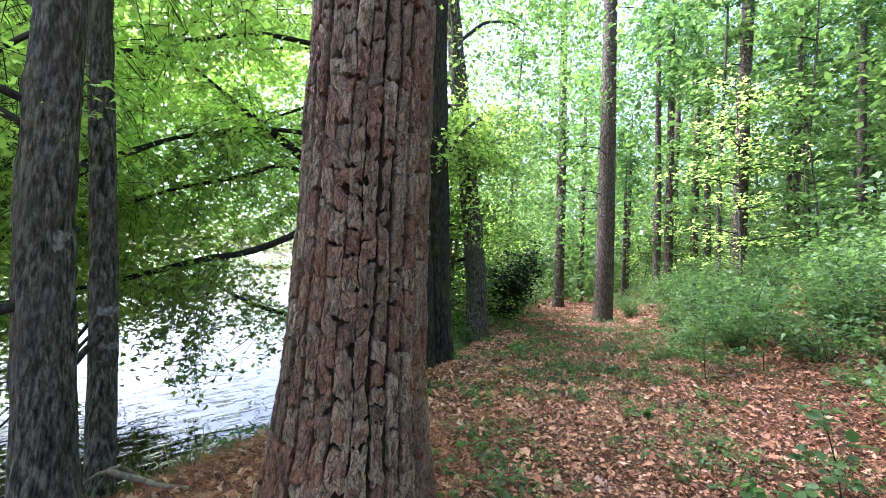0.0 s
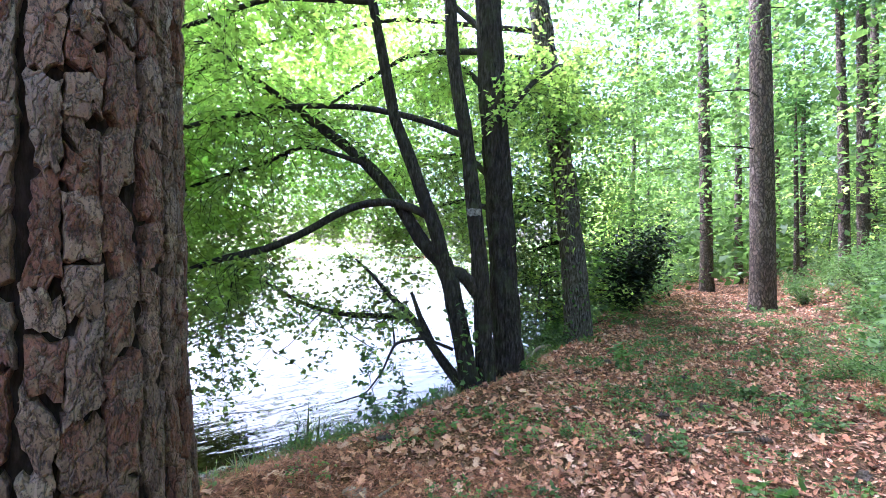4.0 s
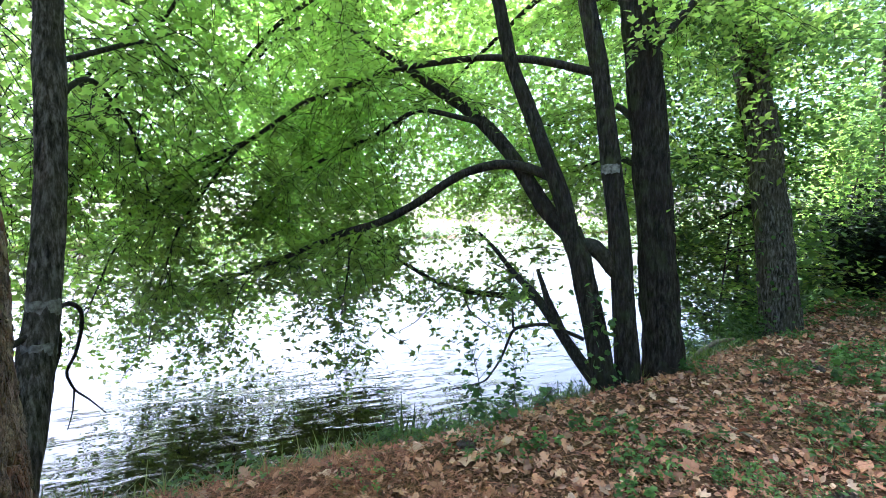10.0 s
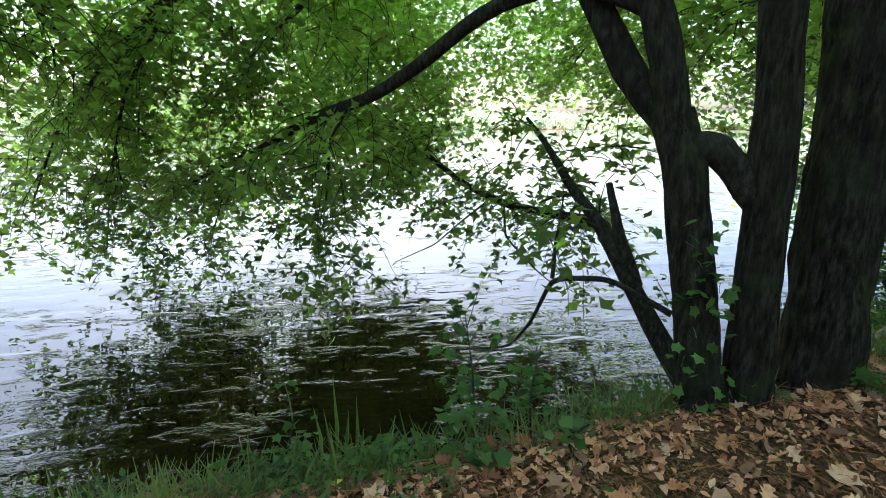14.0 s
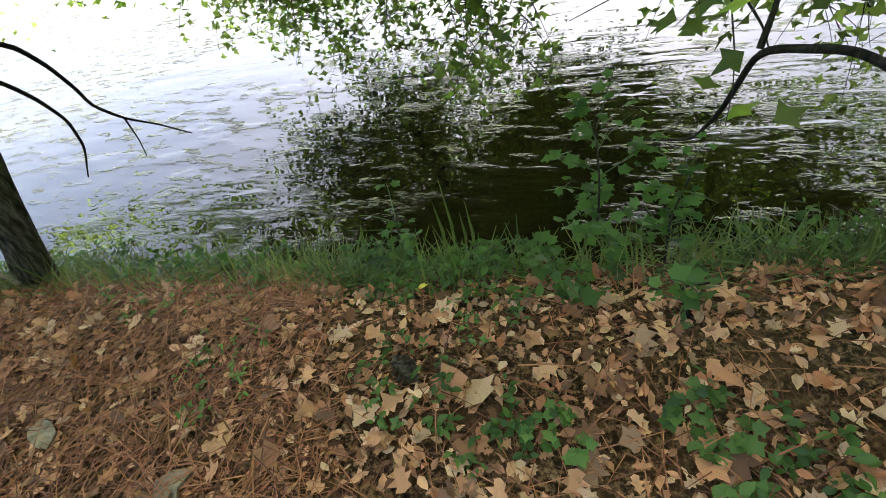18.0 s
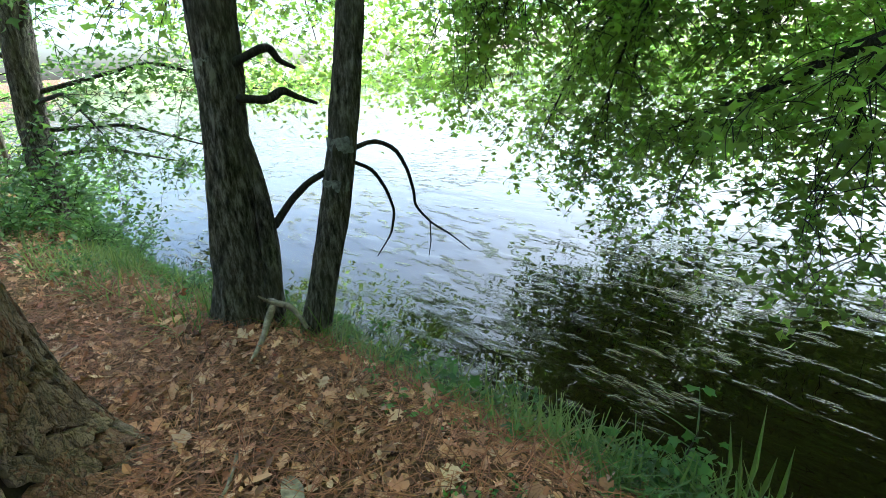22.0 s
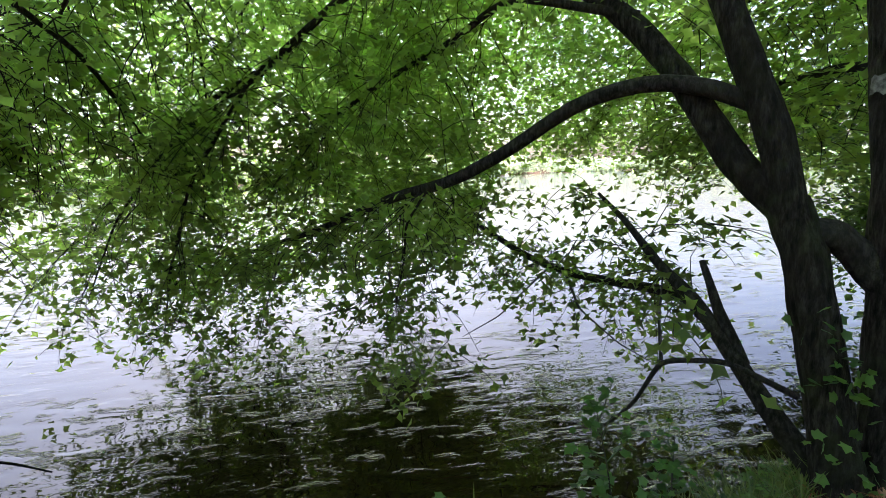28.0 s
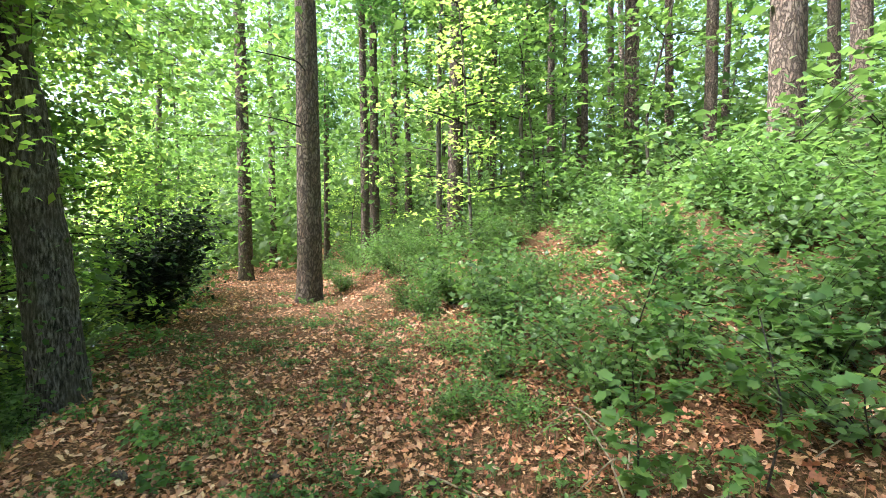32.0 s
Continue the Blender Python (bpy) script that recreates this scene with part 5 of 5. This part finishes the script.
def herb_patch(seed, r, stems, size, tall, shape, mat, lab, name="herb_patch"):
    """Small plants: short stems, each with a whorl of leaves."""
    g = np.random.default_rng(seed)
    t = base_of(name, (0, 0, 0), lab, "plant", "ground plants")
    st, pt, sz = [], [], []
    for _ in range(stems):
        a, d = g.uniform(0, 6.28), r * math.sqrt(g.uniform())
        b = np.array((d * math.cos(a), d * math.sin(a), 0))
        h = tall * g.uniform(0.5, 1.1)
        top = b + (g.normal(0, 0.2 * h), g.normal(0, 0.2 * h), h)
        st.append(tube([b - (0, 0, 0.03), (b + top) / 2 + g.normal(0, 0.01, 3), top], [0.0025, 0.0015], 3, 3))
        m = g.integers(3, 7)
        u = g.uniform(0.55, 1, m)[:, None]
        pt.append(b + (top - b) * u + g.normal(0, 0.25 * size, (m, 3)))
        sz.append(g.uniform(0.6, 1.2, m) * size)
    part("stem_mass", mesh_of("stem_mass", *joined(st), GREENSTEM), t, kind="stuff")
    part("foliage", mesh_of("foliage", *leaves(np.concatenate(pt), np.concatenate(sz), shape, 0.35, seed), mat), t, kind="stuff")
    return t


GREENSTEM = plain_material("green_stem", (0.06, 0.10, 0.03), (0.11, 0.14, 0.05), 20, 0.6)
HERBS = [herb_patch(100, 0.2, 18, 0.052, 0.08, OVAL, HERB, "patch of small broad-leaved green seedlings"), herb_patch(101, 0.28, 26, 0.045, 0.12, OVAL, SHRUB, "patch of low green ground plants"), herb_patch(102, 0.16, 11, 0.06, 0.13, STAR, HERB, "cluster of lobed green seedlings"), herb_patch(103, 0.35, 36, 0.038, 0.10, OVAL, HERB, "spreading mat of small green leaves")]
for i in range(120):
    y = g3.uniform(0.6, 17)
    s = g3.uniform(0.9, 4.6) if i % 3 else g3.choice((g3.uniform(0.8, 1.5), g3.uniform(3.6, 5.0)))
    x = float(np.interp(y, SHORE_Y, SHORE_X)) + s
    if math.hypot(x - PX, y - PY) > 0.55 and (s > 1.6 or y > 6.5):
        plant(HERBS[i % 4], x, y, g3.uniform(0.6, 1.15), g3.uniform(0, 360))
for x, y, k, sc in ((0.35, 1.85, 0, 1.1), (0.2, 2.5, 1, 0.9), (0.55, 2.7, 3, 0.8), (-0.05, 1.5, 2, 0.9), (-0.67, 4.73, 1, 0.7), (-0.45, 4.94, 0, 0.7), (-0.36, 5.11, 2, 0.6), (-0.28, 5.49, 2, 0.7), (-0.03, 5.6, 0, 0.9), (-0.16, 5.57, 0, 0.7), (-0.36, 3.0, 0, 0.7), (-0.44, 3.26, 0, 0.6), (-0.87, 5.05, 1, 0.6), (0.15, 3.2, 1, 1.1), (0.32, 3.6, 3, 1.1), (0.08, 3.85, 0, 1.0), (0.45, 4.15, 1, 0.9), (0.2, 2.85, 0, 1.1), (0.55, 3.1, 3, 0.8), (1.9, 3.5, 1, 1.0), (1.75, 2.7, 2, 1.3), (-0.95, 4.1, 3, 0.6), (-0.1, 2.75, 2, 0.6), (-0.35, 2.75, 0, 0.6)):
    plant(HERBS[k], x, y, sc, 40 * k)
for i in range(120):
    y = g3.uniform(5.2, 13)
    s = g3.uniform(1.5, 5.2)
    plant(HERBS[(1, 3, 3, 0)[i % 4]], float(np.interp(y, SHORE_Y, SHORE_X)) + s, y, g3.uniform(0.5, 1.1), g3.uniform(0, 360))
for i, src in enumerate(HERBS):
    src.location = (26 + i, 50, hz(26 + i, 50))

# grass and weeds along the water's edge
blades = np.concatenate([floor_points(11000, 0.0, 9.6, 0.02, 0.66, 110), floor_points(5000, -3.0, 2.3, 0.05, 1.1, 112)])
keep = g3.uniform(0, 1, len(blades)) < 0.35 + 0.65 * (np.sin(blades[:, 1] * 3.1) > -0.2)
blades = blades[keep]
gv2, gf2 = leaves(blades - (0, 0, 0.02), g3.uniform(0.08, 0.29, len(blades)), (STRIP[0] * (1.6, 1, 2.2), STRIP[1]), 0.6, 111, np.array((0, 0, 3.0)))
tagged(new("bank_grass", mesh_of("bank_grass", gv2, gf2, GRASS)), "fringe of green grass along the water's edge", "grass", kind="stuff")
for i in range(135):
    y = g3.uniform(0.2, 10.5) if i < 95 else g3.uniform(-2.5, 2.0)
    s = g3.uniform(0.05, 0.75) if i < 95 else g3.uniform(0.05, 1.0)
    plant(HERBS[(1, 3, 2, 1, 0)[i % 5]], float(np.interp(y, SHORE_Y, SHORE_X)) + s, y, g3.uniform(0.55, 1.1), g3.uniform(0, 360), -0.02)


def sapling(x, y, tall, n, size, seed, lab, lean=(0, 0)):
    g = np.random.default_rng(seed)
    t = base_of("sapling", (x, y, hz(x, y)), lab, "plant")
    line = np.array([(0, 0, -0.05), (lean[0] * 0.4, lean[1] * 0.4, tall * 0.5), (*lean, tall)])
    line = line + np.array([(0, 0, 0), (g.normal(0, 0.05), g.normal(0, 0.05), 0), (0, 0, 0)])
    part("stem", mesh_of("stem", *tube(line, [0.006, 0.003], 6, 10), DARKB), t)
    tw = twigs_on(line, 14, tall * 0.5, 0.08, seed, 0.25, 0.3)
    part("fine_branching", mesh_of("fine_branching", *joined([tube(q, [0.004, 0.0015], 4, 5) for q in tw]), GREENSTEM), t, kind="stuff")
    p = leaf_points(tw, n / max(1, sum(np.linalg.norm(np.diff(q, axis=0), axis=1).sum() for q in tw)), 0.02, seed, 0.25)
    part("foliage", mesh_of("foliage", *leaves(p, g.uniform(0.6, 1.2, len(p)) * size, STAR, 0.4, seed), HERB), t, kind="stuff")
    return t


sapling(-1.15, 5.62, 0.62, 150, 0.06, 120, "leafy sweetgum sapling at the water's edge", (-0.2, 0.1))
sapling(-0.98, 5.85, 0.42, 90, 0.05, 121, "small lobed-leaf sapling on the bank", (-0.1, 0.15))
sapling(-0.56, 5.68, 0.2, 24, 0.06, 122, "low lobed-leaf seedling on the bank")
sapling(-1.5, 4.85, 0.36, 60, 0.05, 123, "broad-leaved weed at the water's edge")
sapling(2.05, 2.6, 0.6, 80, 0.06, 124, "bright green maple sapling beside the path", (-0.1, 0.05))
sapling(3.3, 5.2, 0.8, 190, 0.06, 125, "leafy maple sapling among the shrubs", (0.15, 0.1))
sapling(3.7, 6.2, 0.9, 190, 0.06, 126, "leafy maple sapling among the shrubs", (0.1, -0.2))
sapling(2.9, 5.6, 0.7, 150, 0.07, 127, "low feathery green bush beside the path")

# thicket on the bank behind the bank trees
for i, (x, y, s) in enumerate(((-3.5, -0.6, 0.8), (-3.2, -1.3, 0.9), (-4.1, -1.9, 1.0), (-2.7, -1.1, 0.6), (-3.8, -0.6, 0.6), (-3.8, -2.8, 1.1), (-4.7, -2.4, 1.1), (-2.8, -2.2, 0.9), (-3.3, 0.0, 0.45), (-5.1, -3.2, 1.2))):
    plant(SHRUBS[i % 4], x, y, s, 70 * i, 0, "leafy green thicket on the lake bank")

# second leaning trunk on the bank behind
simple_tree("far_bank_tree", "thin leaning hardwood on the bank behind", [(-3.5, -2.9, -0.3), (-3.9, -2.7, 1.2), (-4.5, -2.5, 2.6), (-5.2, -2.3, 5.0)], [0.07, 0.06, 0.05, 0.02], BANKB, 0.3, 10, 19, 30)

# near edge of the undergrowth beside the path
UNDER_NEAR = [(3.3, 6.7, 0.6, 3), (3.55, 6.2, 0.7, 2), (3.9, 6.6, 0.9, 1), (4.1, 6.0, 0.85, 0), (4.4, 5.5, 0.9, 2), (3.85, 5.45, 0.5, 1), (4.6, 4.9, 0.85, 2), (3.95, 4.5, 0.55, 1), (3.1, 7.2, 0.45, 3), (3.75, 7.4, 0.8, 0), (4.4, 7.2, 0.95, 1), (3.45, 4.25, 0.45, 3), (4.3, 4.2, 0.75, 0), (5.0, 5.6, 1.0, 1), (5.0, 6.4, 1.0, 0)]
UNDER_SLOPE = [(5.1, 4.5, 1.0, 2), (4.3, 8.0, 0.9, 2), (3.9, 8.5, 0.7, 1), (4.9, 8.6, 1.0, 0), (3.3, 3.4, 0.5, 1), (3.9, 3.2, 0.8, 0), (3.2, 2.5, 0.5, 3), (3.8, 2.2, 0.8, 2), (5.6, 7.2, 1.1, 2), (5.8, 5.0, 1.1, 0), (6.2, 6.0, 1.2, 1), (6.6, 4.8, 1.2, 0), (7.4, 5.8, 1.3, 1), (7.2, 7.0, 1.2, 2)]
for i, (x, y, s, k) in enumerate(UNDER_NEAR + UNDER_SLOPE):
    plant(SHRUBS[k], x, y, 0.88 * s, 83 * i)

# leafy shore beyond the ivy tree
for i, (x, y, s) in enumerate(((-0.2, 11.2, 0.9), (-0.1, 11.9, 1.1), (0.0, 12.6, 1.2), (0.1, 13.3, 1.2), (0.3, 15.4, 1.3), (-0.35, 10.5, 0.6))):
    plant(SHRUBS[i % 4], x, y, 1.5 * s, 61 * i)
    plant(YOUNG[2], x, y + 0.3, s, 61 * i)
for i in range(34):
    y = 13.5 + i * 0.85
    plant(SHRUBS_FAR[i % 3], float(np.interp(y, SHORE_Y, SHORE_X)) + 0.15 + 0.5 * (i % 3), y, 1.0 + 0.15 * (i % 4), 47 * i)


# ---- small things ----
def band(tree, centre, r, z0, z1, a0, a1, seed, lab):
    """Pale patch on a trunk: a thin curved plate with ragged ends."""
    g = np.random.default_rng(seed)
    n, m = 14, 5
    a = np.linspace(radians(a0), radians(a1), n)
    v = []
    for k in range(m):
        u = k / (m - 1)
        z = z0 + (z1 - z0) * u + g.normal(0, 0.006, n) * (1 if k in (0, m - 1) else 0)
        v.append(np.stack([centre[0] + (r + 0.004) * np.cos(a), centre[1] + (r + 0.004) * np.sin(a), z], 1))
    v = np.concatenate(v)
    i, j = np.meshgrid(np.arange(m - 1), np.arange(n - 1), indexing="ij")
    f = np.stack([i * n + j, i * n + j + 1, (i + 1) * n + j + 1, (i + 1) * n + j], -1).reshape(-1, 4)
    return part("lichen_band", mesh_of("lichen_band", v - tuple(tree.location), f, PALE), tree, lab)


band(btree, (-2.36, 3.06), 0.077, 0.93, 1.02, -80, 80, 1, "pale lichen band")
band(btree, (-2.32, 3.025), 0.08, 0.72, 0.79, -70, 80, 2, "pale lichen band")
band(atree, (-2.24, 2.435), 0.12, 1.36, 1.46, -35, 35, 3, "pale lichen patch")
band(leaning, (-0.535, 6.8), 0.103, 1.86, 1.94, -130, -30, 4, "pale lichen patch")


def bark_leaves(tree, line, r, n, z0, z1, size, seed, face, mat=None, name="ivy"):
    """Climbing leaves on a trunk, mostly on one side of it."""
    g = np.random.default_rng(seed)
    p = resample(line, 60)
    z = g.uniform(z0, z1, n)
    cx, cy = np.interp(z, p[:, 2], p[:, 0]), np.interp(z, p[:, 2], p[:, 1])
    a = radians(face) + g.normal(0, 0.9, n)
    d = np.stack([np.cos(a), np.sin(a), 0 * a], 1)
    c = np.stack([cx, cy, z], 1) + d * (r + g.uniform(0.01, 0.09, n))[:, None]
    v, f = leaves(c, g.uniform(0.6, 1.2, n) * size, STAR, 0.9, seed)
    return part(name, mesh_of(name, v - tuple(tree.location), f, mat or HERB), tree, "green climbing leaves", "stuff")


bark_leaves(dtree, [(0.52, 10.2, -0.2), (0.40, 10.25, 1.33), (0.23, 10.35, 2.8), (-0.02, 10.4, 4.5)], 0.235, 60, 0.1, 1.6, 0.06, 130, -80, HERB)
bark_leaves(leaning, C1, 0.10, 60, -0.1, 0.9, 0.06, 131, -30)


def log(name, lab, line, radii, mat, seed):
    o = base_of(name, line[0], lab, "dead wood")
    part("wood", mesh_of("wood", *tube(np.asarray(line, float) - line[0], radii, 9, 22, 0.25, seed), mat), o)
    return o


root = log("dead_root", "weathered grey forked root beside the bank tree", [(-1.95, 2.92, 0.0), (-2.0, 2.80, 0.10), (-2.0, 2.70, 0.12), (-1.88, 2.73, 0.08), (-1.72, 2.78, 0.02), (-1.58, 2.82, 0.0)], [0.012, 0.017, 0.021, 0.016, 0.010], DEADW, 3)
part("prong", mesh_of("prong", *tube([(-0.05, -0.2, 0.11), (-0.07, -0.27, 0.12), (-0.1, -0.34, 0.09)], [0.016, 0.011, 0.006], 8, 12, 0.25, 4), DEADW), root)
part("prong", mesh_of("prong", *tube([(-0.02, -0.15, 0.12), (0.03, -0.2, 0.16), (0.06, -0.24, 0.21)], [0.014, 0.010, 0.006], 8, 12, 0.25, 5), DEADW), root)
log("fallen_branch", "thin fallen branch lying on the bank", [(0.1, 9.2, -0.02), (-0.05, 8.9, -0.02), (-0.12, 8.5, -0.05), (-0.18, 8.1, -0.1)], [0.02, 0.028, 0.022, 0.012], DEADW, 5)
for i, (x, y, a, ln) in enumerate(((1.6, 5.6, 30, 0.5), (2.6, 6.2, 100, 0.7), (0.7, 5.9, 160, 0.35), (2.2, 7.6, 60, 0.6), (-0.4, 3.9, 80, 0.4), (3.2, 5.3, 140, 0.8), (-1.0, 3.2, 20, 0.3), (1.2, 7.2, 10, 0.4))):
    c, s = math.cos(radians(a)), math.sin(radians(a))
    log("stick", "dry brown stick lying on the leaf litter", [(x, y, hz(x, y) + 0.02), (x + c * ln * 0.5, y + s * ln * 0.5 + 0.03, hz(x + c * ln / 2, y + s * ln / 2) + 0.03), (x + c * ln, y + s * ln, hz(x + c * ln, y + s * ln) + 0.02)], [0.009, 0.007, 0.004], DEADW, 20 + i)


def pine_cone(seed):
    """Closed egg of overlapping woody scales round a core."""
    o = base_of("pine_cone", (0, 0, 0), "brown open pine cone lying on the leaf litter", "pine cone", "pine cones on the path")
    part("core", mesh_of("core", *tube([(-0.045, 0, 0.025), (0, 0, 0.025), (0.045, 0, 0.025)], [0.006, 0.016, 0.014, 0.004], 8, 10), CONE), o)
    vs, fs, at = [], [], 0
    for i in range(46):
        u = i / 46
        x = -0.042 + 0.085 * u
        r = 0.028 * math.sin(math.pi * (0.14 + 0.8 * u)) + 0.004
        a = i * 2.39996
        d, t = np.array((0, math.cos(a), math.sin(a))), np.array((0, -math.sin(a), math.cos(a)))
        b = np.array((x, 0, 0.025))
        q = [b + d * r * 0.3 - t * 0.004, b + d * r * 0.3 + t * 0.004, b + d * r + t * 0.008 + (0.008, 0, 0), b + d * r * 1.12 + (0.012, 0, 0), b + d * r - t * 0.008 + (0.008, 0, 0), b + d * r * 0.9 + (0.014, 0, 0)]
        vs += q
        fs += [(at, at + 1, at + 2, at + 3), (at, at + 3, at + 4, at), (at + 2, at + 5, at + 4, at + 3)]
        at += 6
    fs = np.array([(a, b, c) for a, b, c, d in fs] + [(a, c, d) for a, b, c, d in fs if d != a])
    part("scale_cover", mesh_of("scale_cover", np.array(vs), fs, CONE, False), o, kind="stuff")
    return o


cone = pine_cone(1)
CONES = [(1.35, 6.0), (1.5, 6.15), (1.75, 6.35), (2.0, 5.6), (1.1, 5.35), (2.45, 6.6), (1.75, 7.4), (-0.7, 4.75), (2.3, 4.9), (0.95, 8.0)]
for i, (x, y) in enumerate(CONES):
    plant(cone, x, y, 1.25, 55 * i, 0.006)
cone.location = (0.6, 7.3, hz(0.6, 7.3) + 0.006)


def bark_flake(x, y, w, l, rz, seed, lab):
    o = base_of("bark_piece", (x, y, hz(x, y) + 0.02), lab, "bark")
    o.rotation_euler = (radians(8), radians(-6), radians(rz))
    g = np.random.default_rng(seed)
    n = 10
    a = np.linspace(0, 2 * np.pi, n, endpoint=False)
    rr = 1 + g.normal(0, 0.16, n)
    top = np.stack([w * rr * np.cos(a), l * rr * np.sin(a), 0.012 + 0.01 * np.cos(2 * a)], 1)
    v = np.concatenate([top, top * (0.94, 0.94, 1) - (0, 0, 0.012), [(0, 0, 0.018)], [(0, 0, 0.002)]])
    k = (np.arange(n) + 1) % n
    i = np.arange(n)
    f = [np.stack([i, k, np.full(n, 2 * n)], 1), np.stack([k + n, i + n, np.full(n, 2 * n + 1)], 1), np.stack([i, i + n, k + n, k], 1)]
    part("flake", mesh_of("flake", v, f, DEADW, False), o)


bark_flake(-0.9, 3.5, 0.035, 0.10, -50, 1, "flat grey piece of shed pine bark")
bark_flake(-0.7, 3.4, 0.045, 0.05, 10, 2, "small pale piece of shed bark")
bark_flake(-0.55, 4.0, 0.06, 0.08, 40, 3, "curled dark piece of shed bark")
yl = base_of("yellow_leaf", (-1.15, 4.85, hz(-1.15, 4.85) + 0.03), "bright yellow fallen leaf on the bank", "leaf")
part("blade", mesh_of("blade", *leaves(np.zeros((1, 3)), 0.06, OVAL, 0.3, 5), YELLOW), yl)
reed = base_of("reed", (-1.6, 5.08, hz(-1.6, 5.08)), "upright green reed blades at the water's edge", "plant")
for i, (dx, dy, h, lean) in enumerate(((0, 0, 0.62, 0.02), (0.06, -0.05, 0.45, -0.06), (-0.05, 0.06, 0.42, 0.1), (0.03, 0.09, 0.5, 0.05), (-0.08, -0.04, 0.38, -0.08))):
    w = 0.014
    v = np.array([(dx - w, dy, -0.05), (dx + w, dy, -0.05), (dx + w * 1.2 + lean * 0.4, dy + 0.01, h * 0.5), (dx - w * 1.2 + lean * 0.4, dy + 0.01, h * 0.5), (dx + lean, dy, h), (dx + lean * 0.4, dy + 0.025, h * 0.5)])
    part("blade", mesh_of("blade", v, np.array([(0, 1, 2), (0, 2, 5), (0, 5, 3), (2, 4, 5), (5, 4, 3)]), GRASS), reed)
for i, (x, y, a, ln, up) in enumerate(((3.0, 5.7, 20, 0.5, 0.12), (3.1, 5.8, 75, 0.6, 0.2), (3.2, 5.6, 140, 0.45, 0.15), (2.9, 5.6, 50, 0.5, 0.08), (3.3, 5.9, 110, 0.55, 0.22), (4.2, 4.7, 150, 0.8, 0.1), (3.9, 4.1, 100, 0.9, 0.06))):
    c, s = math.cos(radians(a)), math.sin(radians(a))
    log("stick", "thin bent dry twig in the undergrowth", [(x, y, hz(x, y) + 0.01), (x + c * ln * 0.5, y + s * ln * 0.5 + 0.03, hz(x + c * ln / 2, y + s * ln / 2) + up), (x + c * ln, y + s * ln, hz(x + c * ln, y + s * ln) + 0.02)], [0.006, 0.005, 0.003], DEADW, 40 + i)
